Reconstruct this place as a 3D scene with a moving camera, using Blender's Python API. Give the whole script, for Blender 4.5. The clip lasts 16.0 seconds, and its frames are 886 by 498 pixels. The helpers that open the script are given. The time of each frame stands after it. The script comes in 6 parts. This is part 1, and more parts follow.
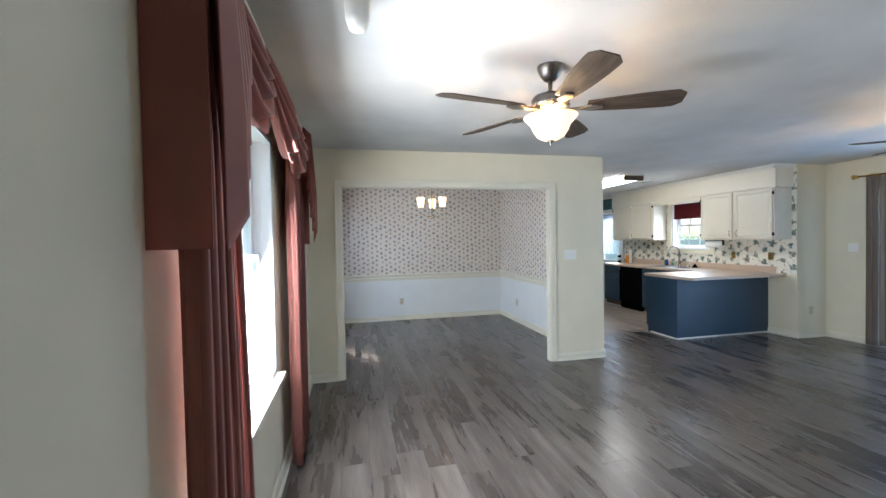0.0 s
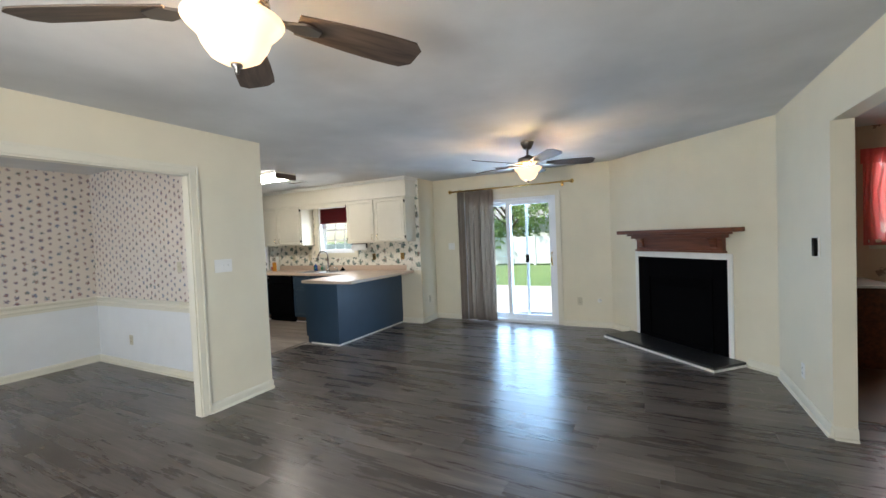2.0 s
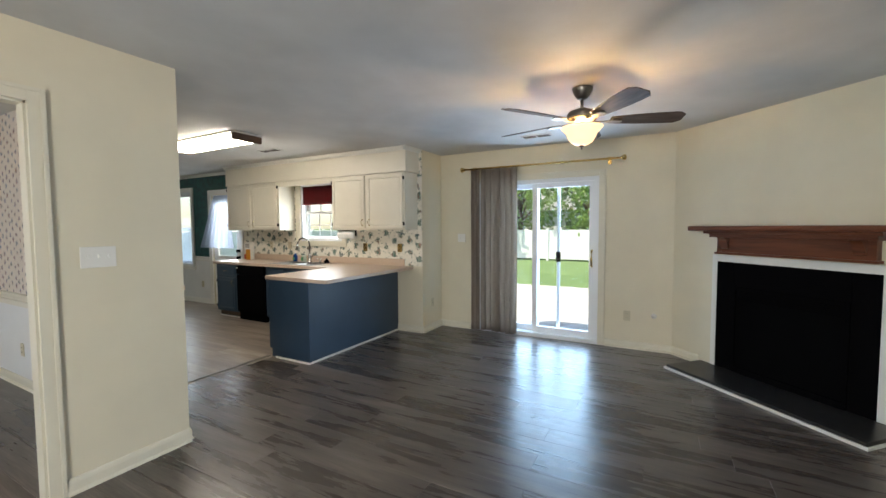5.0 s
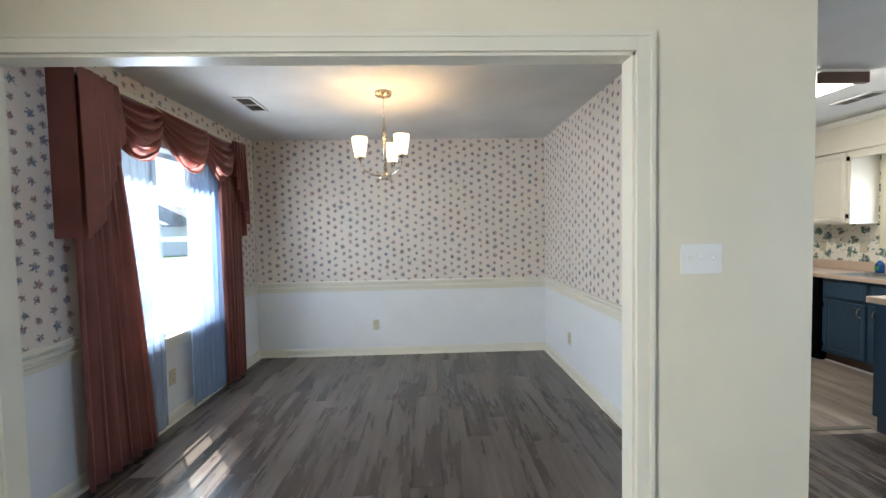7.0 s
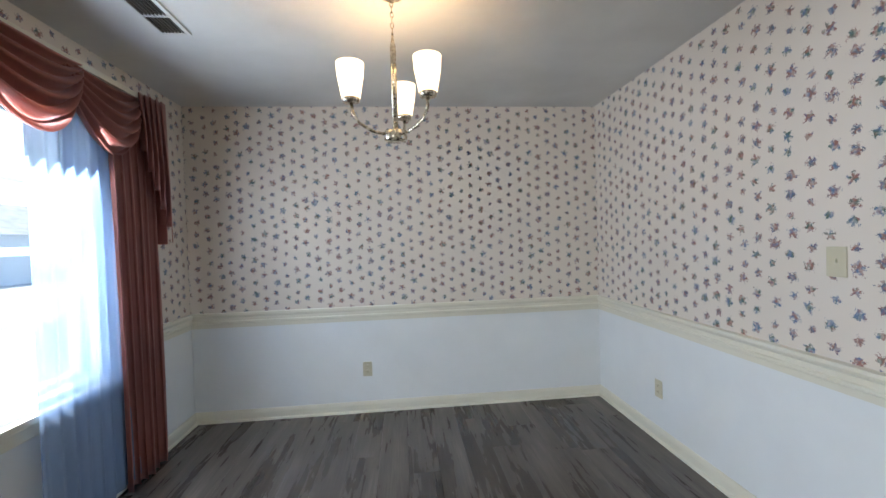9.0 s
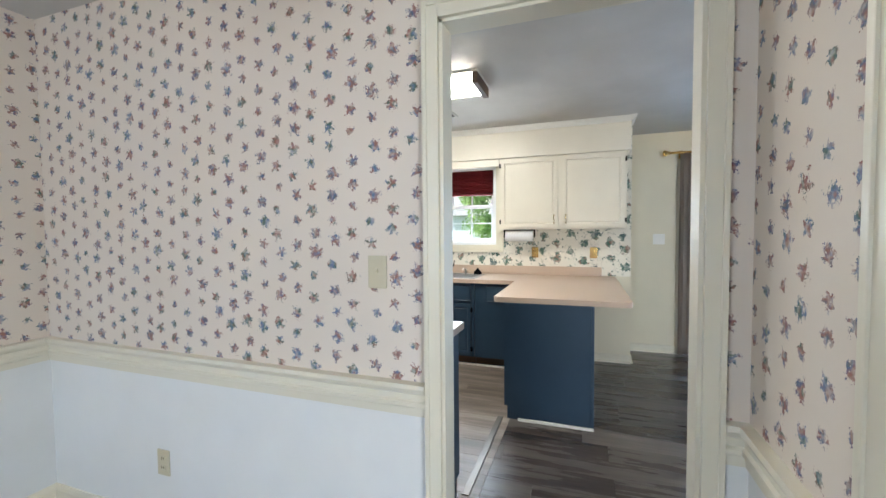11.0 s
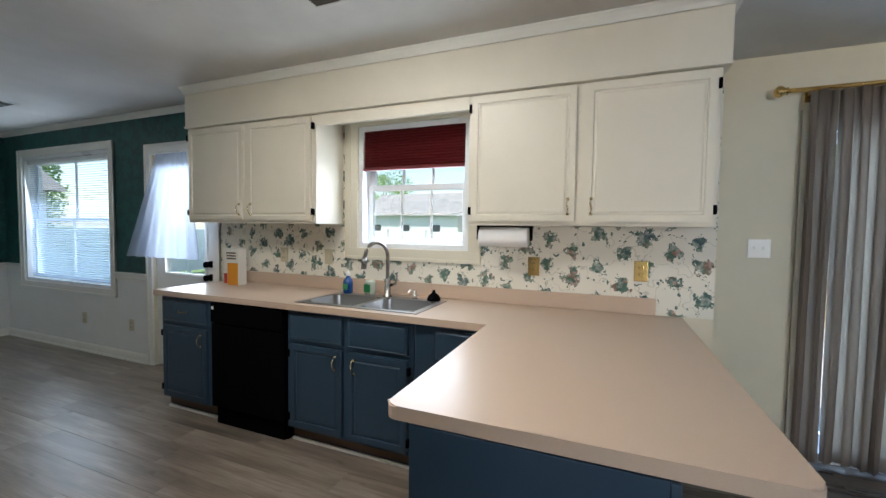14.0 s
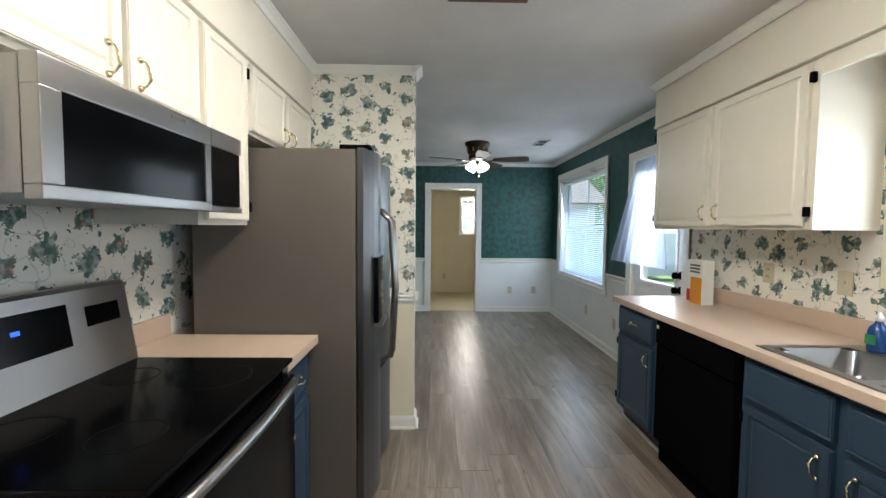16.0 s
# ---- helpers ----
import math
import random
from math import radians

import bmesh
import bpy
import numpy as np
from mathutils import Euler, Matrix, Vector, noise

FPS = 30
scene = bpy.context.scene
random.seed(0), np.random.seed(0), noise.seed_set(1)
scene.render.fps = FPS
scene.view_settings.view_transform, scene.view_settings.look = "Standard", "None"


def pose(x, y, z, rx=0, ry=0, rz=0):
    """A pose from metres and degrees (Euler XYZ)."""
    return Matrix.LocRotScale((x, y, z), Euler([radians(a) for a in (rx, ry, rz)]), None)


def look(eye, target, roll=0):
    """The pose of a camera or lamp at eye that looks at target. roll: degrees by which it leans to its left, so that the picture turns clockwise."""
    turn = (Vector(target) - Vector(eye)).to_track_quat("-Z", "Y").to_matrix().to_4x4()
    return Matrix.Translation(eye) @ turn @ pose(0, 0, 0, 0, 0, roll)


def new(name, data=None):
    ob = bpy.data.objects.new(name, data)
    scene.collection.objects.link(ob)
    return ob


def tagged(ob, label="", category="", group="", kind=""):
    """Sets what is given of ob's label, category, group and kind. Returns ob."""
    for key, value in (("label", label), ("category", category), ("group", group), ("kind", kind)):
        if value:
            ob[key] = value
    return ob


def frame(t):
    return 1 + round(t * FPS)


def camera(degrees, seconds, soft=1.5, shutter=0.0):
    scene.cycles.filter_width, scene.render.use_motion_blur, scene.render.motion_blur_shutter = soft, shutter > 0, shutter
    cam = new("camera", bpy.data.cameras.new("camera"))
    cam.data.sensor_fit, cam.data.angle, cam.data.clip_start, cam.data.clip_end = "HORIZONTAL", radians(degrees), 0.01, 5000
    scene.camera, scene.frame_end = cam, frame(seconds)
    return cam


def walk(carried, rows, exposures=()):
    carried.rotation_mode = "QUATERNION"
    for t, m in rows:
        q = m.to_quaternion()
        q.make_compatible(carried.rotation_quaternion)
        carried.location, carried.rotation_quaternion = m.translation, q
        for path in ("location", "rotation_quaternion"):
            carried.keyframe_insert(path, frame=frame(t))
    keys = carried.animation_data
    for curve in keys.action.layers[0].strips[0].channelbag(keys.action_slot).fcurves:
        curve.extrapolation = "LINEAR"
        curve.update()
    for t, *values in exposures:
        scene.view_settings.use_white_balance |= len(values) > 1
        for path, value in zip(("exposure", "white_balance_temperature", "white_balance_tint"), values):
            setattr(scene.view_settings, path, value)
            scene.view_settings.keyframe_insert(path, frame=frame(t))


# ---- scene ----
cam = camera(95.4, 16.0)
PATH = [
    (0, (0.18, 0.045, 1.461), (0.618, 1.996, 1.418), -1.0),
    (0.5, (0.228, 0.353, 1.454), (0.949, 2.218, 1.413), -1.2),
    (1, (0.307, 0.59, 1.462), (1.406, 2.26, 1.415), -1.4),
    (1.5, (0.35, 0.818, 1.43), (1.839, 2.153, 1.385), -1.9),
    (2, (0.432, 1.001, 1.441), (2.205, 1.925, 1.381), -2.4),
    (2.5, (0.594, 1.093, 1.448), (2.517, 1.64, 1.385), -2.1),
    (3, (0.765, 1.16, 1.445), (2.747, 1.413, 1.379), -1.5),
    (3.2, (0.851, 1.182, 1.435), (2.843, 1.346, 1.364), -1.3),
    (5.3, (1.723, 1.821, 1.416), (3.278, 3.074, 1.307), -0.5),
    (5.5, (1.742, 1.942, 1.414), (3.106, 3.401, 1.307), -0.7),
    (6, (1.796, 2.256, 1.41), (2.614, 4.078, 1.31), -1.0),
    (6.5, (1.787, 2.549, 1.395), (2.141, 4.515, 1.304), -1.0),
    (7, (1.67, 2.898, 1.387), (1.739, 4.895, 1.303), -1.1),
    (7.5, (1.602, 3.272, 1.383), (1.532, 5.269, 1.305), -1.3),
    (8, (1.504, 3.597, 1.374), (1.406, 5.593, 1.3), -1.4),
    (8.2, (1.436, 3.721, 1.369), (1.339, 5.718, 1.313), -1.5),
    (10.3, (1.345, 4.809, 1.349), (2.747, 6.232, 1.257), -1.1),
    (10.5, (1.449, 4.844, 1.34), (3.038, 6.056, 1.255), -1.1),
    (11, (1.742, 4.913, 1.368), (3.628, 5.574, 1.285), -0.5),
    (11.5, (2.072, 4.986, 1.368), (4.055, 5.235, 1.3), -0.4),
    (12, (2.413, 5.006, 1.361), (4.411, 5.049, 1.292), -0.1),
    (12.5, (2.745, 4.979, 1.384), (4.743, 4.967, 1.293), -0.0),
    (13, (3.077, 4.988, 1.394), (5.072, 5.101, 1.32), 0.2),
    (13.5, (3.431, 4.998, 1.356), (5.386, 5.409, 1.269), 0.5),
    (14, (3.713, 4.998, 1.359), (5.562, 5.754, 1.264), 0.8),
    (14.5, (4.011, 5.091, 1.363), (5.633, 6.258, 1.266), 0.9),
    (15, (4.206, 5.133, 1.375), (5.397, 6.737, 1.279), 0.9),
    (15.5, (4.315, 5.129, 1.386), (4.935, 7.028, 1.291), 1.0),
    (16, (4.303, 5.125, 1.387), (4.343, 7.121, 1.281), 0.5),
]
walk(cam, [(t, look(eye, target, roll)) for t, eye, target, roll in PATH], exposures=[(0, 1.3, 6150, 10), (0.5, 1.15, 6200, 10), (1, 0.9, 6400, 10), (1.6, 1.2, 6800, 11), (3, 1.3, 6800, 11), (5.5, 1.15, 7400, 12), (6, 1.5, 7300, 12), (6.5, 1.45, 6700, 11), (7, 1.45, 6500, 10), (8, 1.25, 6200, 10), (10.5, 1.5, 6500, 10), (11, 1.55, 6500, 10), (11.5, 1.4, 6500, 10), (12.2, 1.05, 6300, 11), (13.5, 1.05, 6350, 11), (14.5, 1.1, 6650, 12), (15.2, 1.15, 6300, 11), (16, 1.5, 6700, 11)])

H = 2.44            # ceiling height
WX = -0.28          # inner face of the west (window) wall
PS, PN = 4.42, 4.49  # living / dining partition, south and north faces
DE, KW = 3.01, 3.09  # dining east wall: dining face, kitchen face
DN = 7.50           # dining north wall
SX = 6.25           # sink wall face
SLX = 6.77          # sliding-door wall face
SY = -0.03          # south wall face
TY = 0.02           # face of the television wall, which stands proud of it
NN = 11.78          # breakfast nook north wall
BX = 6.42           # bathroom east wall

# ---- world, sun and large lights ----
SUN_DIR = Vector((0.42, -0.52, -0.95)).normalized()
world = bpy.data.worlds.new("sky")
scene.world = world
world.use_nodes = True
sky = world.node_tree.nodes.new("ShaderNodeTexSky")
sky.sky_type = "NISHITA"
sky.sun_disc = False
sky.sun_elevation = math.asin(-SUN_DIR.z)
sky.sun_rotation = math.atan2(-SUN_DIR.x, -SUN_DIR.y)
world.node_tree.links.new(sky.outputs[0], world.node_tree.nodes["Background"].inputs[0])
world.node_tree.nodes["Background"].inputs[1].default_value = 0.15


DIM = 0.62  # one level for all lamps


def lamp(name, kind, m, energy, color=(1, 1, 1), **kw):
    data = bpy.data.lights.new(name, kind)
    data.energy, data.color = energy if kind == "SUN" else energy * DIM, color
    for key, value in kw.items():
        if key == "size":
            if kind == "AREA":
                data.shape, data.size, data.size_y = "RECTANGLE", value[0], value[1]
            else:
                data.shadow_soft_size = value
        elif key == "angle":
            data.angle = value
    ob = new(name, data)
    ob.matrix_world = m
    return ob


lamp("sun", "SUN", look((0, 0, 0), SUN_DIR), 5.0, (1.0, 0.95, 0.86), angle=radians(0.5))
# sky light entering by each opening
COOL = (0.86, 0.93, 1.0)
lamp("window_light", "AREA", look((-0.325, 1.95, 1.4), (3, 1.95, 0.0)), 88, COOL, size=(1.2, 1.25))
lamp("window_light", "AREA", look((-0.325, 6.0, 1.38), (3, 6.0, 0.3)), 44, (0.80, 0.90, 1.0), size=(1.05, 1.25))
lamp("window_light", "AREA", look((7.05, 3.1, 1.05), (3, 3.1, 0.8)), 88, (0.38, 0.62, 1.0), size=(1.5, 1.9))
lamp("window_light", "AREA", look((6.31, 6.28, 1.53), (3, 6.28, 1.3)), 9, (0.72, 0.86, 1.0), size=(0.74, 0.50))
lamp("window_light", "AREA", look((6.312, 10.53, 1.4), (3, 10.53, 1.0)), 20, (0.72, 0.86, 1.0), size=(1.6, 1.4))
lamp("window_light", "AREA", look((6.24, 8.63, 1.42), (3, 8.63, 1.1)), 9, COOL, size=(0.5, 0.95))
lamp("window_light", "AREA", look((4.98, 14.0, 1.65), (4.98, 12, 1.2)), 32, (1.0, 0.96, 0.88), size=(0.4, 0.8))
lamp("window_light", "AREA", look((6.7, -1.55, 1.75), (4, -1.55, 1.2)), 15, COOL, size=(0.6, 0.7))


# ---- materials ----
class Nodes:
    """A small builder of node materials."""

    def __init__(self, name, rough=0.5, metal=0.0, spec=0.5):
        self.m = bpy.data.materials.new(name)
        self.m.use_nodes = True
        self.t, self.co = self.m.node_tree, None
        self.b = self.t.nodes["Principled BSDF"]
        self.b.inputs["Roughness"].default_value = rough
        self.b.inputs["Metallic"].default_value = metal
        self.b.inputs["Specular IOR Level"].default_value = spec

    def n(self, kind, **props):
        node = self.t.nodes.new("ShaderNode" + kind)
        if "operation" in props:
            node.operation = props["operation"]
        if "data_type" in props:
            node.data_type = props["data_type"]
        if "noise_dimensions" in props:
            node.noise_dimensions = props["noise_dimensions"]
        return node

    def put(self, socket, value):
        if isinstance(value, bpy.types.NodeSocket):
            self.t.links.new(value, socket)
        elif isinstance(value, (tuple, list)) and len(value) == 3 and socket.type == "RGBA":
            socket.default_value = (*value, 1)
        else:
            socket.default_value = value

    def math(self, op, a, b=0.0, c=0.0):
        node = self.n("Math", operation=op)
        for i, v in enumerate((a, b, c)):
            self.put(node.inputs[i], v)
        return node.outputs[0]

    def mix(self, f, a, b):
        node = self.n("Mix", data_type="RGBA")
        self.put(node.inputs[0], f)
        self.put(node.inputs[6], a)
        self.put(node.inputs[7], b)
        return node.outputs[2]

    def xyz(self):
        """World place, for the setting's own meshes stand at the origin."""
        if self.co is None:
            self.co = self.n("TexCoord").outputs["Object"]
        return self.co

    def split(self, v):
        node = self.n("SeparateXYZ")
        self.put(node.inputs[0], v)
        return node.outputs

    def join(self, x, y, z=0.0):
        node = self.n("CombineXYZ")
        for i, v in enumerate((x, y, z)):
            self.put(node.inputs[i], v)
        return node.outputs[0]

    def noise(self, scale, detail=3.0, v=None, rough=0.55, stretch=None):
        node = self.n("TexNoise")
        v = v or self.xyz()
        if stretch:
            mp = self.n("Mapping")
            self.put(mp.inputs[0], v)
            mp.inputs["Scale"].default_value = stretch
            v = mp.outputs[0]
        self.put(node.inputs["Vector"], v)
        node.inputs["Scale"].default_value = scale
        node.inputs["Detail"].default_value = detail
        node.inputs["Roughness"].default_value = rough
        return node.outputs["Fac"]

    def ramp(self, f, *stops):
        node = self.n("ValToRGB")
        self.put(node.inputs[0], f)
        el = node.color_ramp.elements
        while len(el) < len(stops):
            el.new(0.5)
        for e, (p, c) in zip(el, stops):
            e.position, e.color = p, (*(c if isinstance(c, tuple) else (c, c, c)), 1)
        return node.outputs[0]

    def color(self, v):
        self.put(self.b.inputs["Base Color"], v)
        return self

    def rough(self, v):
        self.put(self.b.inputs["Roughness"], v)
        return self

    def bump(self, h, strength=0.1, distance=0.01):
        node = self.n("Bump")
        self.put(node.inputs["Height"], h)
        node.inputs["Strength"].default_value = strength
        node.inputs["Distance"].default_value = distance
        self.t.links.new(node.outputs[0], self.b.inputs["Normal"])
        return self


def paint(name, c, rough=0.55, vary=0.06, bump=0.05, scale=3.0, grain=180.0, spec=0.5):
    k = Nodes(name, rough, spec=spec)
    big, fine = k.noise(scale, 4), k.noise(grain, 2)
    dark = tuple(v * (1 - vary * 2) for v in c)
    k.color(k.mix(k.ramp(big, (0.3, 0.0), (0.7, 1.0)), dark, c))
    k.rough(k.math("MULTIPLY_ADD", big, 0.2, rough - 0.1))
    return k.bump(fine, bump, 0.002).m


def metal(name, c, rough=0.25, vary=0.1):
    k = Nodes(name, rough, 1.0)
    f = k.noise(60, 3)
    k.color(c).rough(k.math("MULTIPLY_ADD", f, vary, rough))
    return k.m


def glow(name, c, strength):
    k = Nodes(name, 0.4)
    k.color(c)
    k.put(k.b.inputs["Emission Color"], c)
    k.b.inputs["Emission Strength"].default_value = strength * DIM
    return k.m


def floor_wood(name, tints, rough=0.20):
    """Grey-brown printed vinyl planks: long streaks, knots and a tint by plank."""
    k = Nodes(name, 0.3)
    rnd = k.n("ObjectInfo").outputs["Random"]
    isl = k.n("NewGeometry").outputs["Random Per Island"]
    pick = k.math("FRACT", k.math("ADD", rnd, isl))
    geo = k.n("NewGeometry").outputs["Position"]
    s = k.split(geo)
    v = k.join(k.math("ADD", s[0], k.math("MULTIPLY", pick, 37.0)), k.math("ADD", s[1], k.math("MULTIPLY", pick, 91.0)), 0.0)
    streak = k.noise(4.5, 5, v, 0.6, (3.0, 0.26, 1))
    fine = k.noise(60, 3, v, 0.6, (2.0, 0.06, 1))
    blot = k.noise(1.5, 4, v, 0.55, (2.4, 0.40, 1))
    f = k.math("ADD", k.math("MULTIPLY", streak, 0.5), k.math("MULTIPLY", blot, 0.5))
    f = k.math("ADD", f, k.math("MULTIPLY_ADD", pick, 0.04, -0.02))
    base = k.ramp(f, (0.30, tints[0]), (0.50, tints[1]), (0.72, tints[2]))
    knot = k.ramp(k.noise(5.0, 3, v, 0.5, (1.8, 0.8, 1)), (0.24, 0.7), (0.34, 0.0))
    base = k.mix(knot, base, tints[0])
    k.color(k.mix(k.ramp(fine, (0.42, 0.28), (0.6, 0.0)), base, tints[0]))
    k.rough(k.math("MULTIPLY_ADD", f, 0.24, rough - 0.04))
    relief = k.math("ADD", k.math("MULTIPLY", streak, 0.8), k.math("MULTIPLY", fine, 0.35))
    return k.bump(relief, 0.10, 0.004).m


def sprig_paper(name, axis, ground, inks, cell, size, seed, lobes=5.0, vines=False, wild=2.2, grain=1.7):
    """Printed wallpaper: one small sprig to each cell of a half-drop grid."""
    k = Nodes(name, 0.62, spec=0.35)
    s = k.split(k.xyz())
    u, w = (s[1], s[2]) if axis == "x" else (s[0], s[2])
    a = k.math("DIVIDE", u, cell[0])
    col = k.math("FLOOR", a)
    odd = k.math("FRACT", k.math("MULTIPLY", col, 0.5))
    b = k.math("ADD", k.math("DIVIDE", w, cell[1]), odd)
    row = k.math("FLOOR", b)
    cellv = k.join(col, row, seed)
    wn = k.n("TexWhiteNoise", noise_dimensions="3D")
    k.put(wn.inputs["Vector"], cellv)
    rv, rc = wn.outputs["Value"], k.split(wn.outputs["Color"])
    du = k.math("MULTIPLY", k.math("SUBTRACT", k.math("SUBTRACT", k.math("FRACT", a), 0.5), k.math("MULTIPLY_ADD", rc[0], 0.3, -0.15)), cell[0])
    dw = k.math("MULTIPLY", k.math("SUBTRACT", k.math("SUBTRACT", k.math("FRACT", b), 0.5), k.math("MULTIPLY_ADD", rc[1], 0.3, -0.15)), cell[1])
    d = k.math("SQRT", k.math("ADD", k.math("MULTIPLY", du, du), k.math("MULTIPLY", dw, dw)))
    ang = k.math("ADD", k.math("ARCTAN2", dw, du), k.math("MULTIPLY", rv, 6.28))
    wob = k.noise(grain / size, 3, rough=0.75)
    petal = k.math("MULTIPLY", k.math("SINE", k.math("MULTIPLY", ang, lobes)), 0.11)
    edge = k.math("MULTIPLY", k.math("ADD", k.math("ADD", 0.55, petal), k.math("MULTIPLY_ADD", wob, wild, -wild / 2)), size)
    edge = k.math("MULTIPLY", edge, k.math("MULTIPLY_ADD", rc[2], 0.5, 0.8))
    mask = k.math("LESS_THAN", d, edge)
    hue = k.ramp(k.math("FRACT", k.math("ADD", rv, k.math("MULTIPLY", k.noise(1.1 / size, 1), 1.1))), *[(i / max(1, len(inks) - 1), c) for i, c in enumerate(inks)])
    shade = k.mix(k.ramp(k.noise(2.6 / size, 2), (0.45, 0.0), (0.66, 0.42)), hue, ground)
    paper = k.mix(k.ramp(k.noise(1.3, 3), (0.3, 0.0), (0.7, 1.0)), tuple(c * 0.93 for c in ground), ground)
    if vines:
        vn = k.noise(7, 2)
        line = k.math("LESS_THAN", k.math("ABSOLUTE", k.math("SUBTRACT", vn, 0.5)), 0.008)
        paper = k.mix(k.math("MULTIPLY", line, 0.35), paper, (0.25, 0.26, 0.2))
        bits = k.math("LESS_THAN", k.noise(34, 1), 0.33)
        near = k.math("LESS_THAN", k.math("ABSOLUTE", k.math("SUBTRACT", vn, 0.5)), 0.07)
        paper = k.mix(k.math("MULTIPLY", bits, near), paper, (0.10, 0.17, 0.14))
    k.color(k.mix(mask, paper, shade))
    return k.bump(k.noise(400, 1), 0.03, 0.001).m


M_CREAM = paint("cream_wall_paint", (0.73, 0.67, 0.52), 0.5, 0.03, 0.08)
M_WHITE = paint("white_paint", (0.80, 0.79, 0.74), 0.4, 0.03, 0.03)
M_TRIM = paint("ivory_trim_paint", (0.72, 0.68, 0.56), 0.35, 0.03, 0.02)
M_CEIL = paint("ceiling_white", (0.65, 0.64, 0.615), 0.8, 0.11, 0.3, 1.3, 45)
M_CAB = paint("white_cabinet_paint", (0.75, 0.705, 0.60), 0.32, 0.03, 0.03)
M_NAVY = paint("slate_blue_cabinet_paint", (0.027, 0.057, 0.096), 0.4, 0.1, 0.04)
M_WAINS = paint("wainscot_white", (0.76, 0.77, 0.76), 0.45, 0.03, 0.04)
M_GREEN = Nodes("teal_damask_paper", 0.5)
_d = M_GREEN.noise(14, 4, rough=0.6)
M_GREEN.color(M_GREEN.ramp(_d, (0.42, (0.005, 0.050, 0.048)), (0.56, (0.011, 0.092, 0.085)))).rough(M_GREEN.math("MULTIPLY_ADD", _d, 0.3, 0.35))
M_GREEN = M_GREEN.m
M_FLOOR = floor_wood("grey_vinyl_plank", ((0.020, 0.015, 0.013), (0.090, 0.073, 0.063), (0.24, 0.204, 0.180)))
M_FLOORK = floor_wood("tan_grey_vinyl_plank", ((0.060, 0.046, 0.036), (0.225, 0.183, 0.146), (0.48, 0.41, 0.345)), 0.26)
SPRIG_INK = ((0.07, 0.12, 0.24), (0.33, 0.14, 0.11), (0.07, 0.13, 0.11), (0.13, 0.19, 0.31), (0.30, 0.13, 0.10), (0.08, 0.13, 0.18))
M_SPRIG_X = sprig_paper("sprig_wallpaper_x", "x", (0.70, 0.625, 0.545), SPRIG_INK, (0.082, 0.086), 0.030, 1.0, 5.0, wild=2.3, grain=2.7)
M_SPRIG_Y = sprig_paper("sprig_wallpaper_y", "y", (0.70, 0.625, 0.545), SPRIG_INK, (0.082, 0.086), 0.030, 4.0, 5.0, wild=2.3, grain=2.7)
IVY_INK = ((0.055, 0.115, 0.095), (0.10, 0.18, 0.135), (0.05, 0.09, 0.11), (0.075, 0.15, 0.115), (0.065, 0.13, 0.115), (0.12, 0.20, 0.145), (0.30, 0.13, 0.10))
M_IVY_X = sprig_paper("ivy_wallpaper_x", "x", (0.80, 0.77, 0.68), IVY_INK, (0.135, 0.165), 0.068, 2.0, 3.0, True)
M_IVY_Y = sprig_paper("ivy_wallpaper_y", "y", (0.80, 0.77, 0.68), IVY_INK, (0.135, 0.165), 0.068, 3.0, 3.0, True)
M_LAM = paint("beige_laminate", (0.57, 0.435, 0.335), 0.33, 0.03, 0.01, 260.0)
M_YVINYL = paint("pale_yellow_vinyl", (0.62, 0.55, 0.37), 0.4, 0.05, 0.03)
M_BLACK = paint("black_gloss", (0.002, 0.002, 0.0024), 0.14, 0.1, 0.0, spec=0.07)
M_MATTE = paint("black_matte", (0.004, 0.004, 0.0045), 0.6, 0.1, 0.1, spec=0.0)
M_STEEL = metal("brushed_steel", (0.33, 0.32, 0.31), 0.30, 0.03)
M_SLATE = paint("grey_slate_steel", (0.115, 0.100, 0.085), 0.38, 0.05, 0.02)
M_CHROME = metal("chrome", (0.75, 0.75, 0.74), 0.08, 0.05)
M_DKCHROME = metal("dark_brushed_chrome", (0.30, 0.29, 0.28), 0.18)
M_BRASS = metal("polished_brass", (0.72, 0.50, 0.20), 0.2)
M_PULL = metal("pale_brass", (0.70, 0.60, 0.38), 0.14)
M_PEWTER = metal("brushed_pewter", (0.20, 0.18, 0.16), 0.3)
M_PLATE = paint("ivory_plastic", (0.55, 0.50, 0.36), 0.35, 0.03, 0.0)
M_PLATEW = paint("white_plastic", (0.78, 0.77, 0.73), 0.3, 0.02, 0.0)
M_VINYL = paint("white_vinyl", (0.80, 0.82, 0.84), 0.3, 0.02, 0.0)


# ---- builders ----
def box(bm, x0, x1, y0, y1, z0, z1, bevel=0.0):
    c = bmesh.ops.create_cube(bm, size=1.0)["verts"]
    for v in c:
        v.co = Vector(((x0 + x1) / 2 + v.co.x * (x1 - x0), (y0 + y1) / 2 + v.co.y * (y1 - y0), (z0 + z1) / 2 + v.co.z * (z1 - z0)))
    if bevel:
        edges = list({e for v in c for e in v.link_edges})
        bmesh.ops.bevel(bm, geom=edges, offset=bevel, segments=2, affect="EDGES", profile=0.7)


def mesh(name, bm, mat, smooth=False):
    bmesh.ops.recalc_face_normals(bm, faces=bm.faces)
    data = bpy.data.meshes.new(name)
    bm.to_mesh(data)
    bm.free()
    for m in mat if isinstance(mat, (list, tuple)) else (mat,):
        data.materials.append(m)
    if smooth:
        for p in data.polygons:
            p.use_smooth = True
    return data


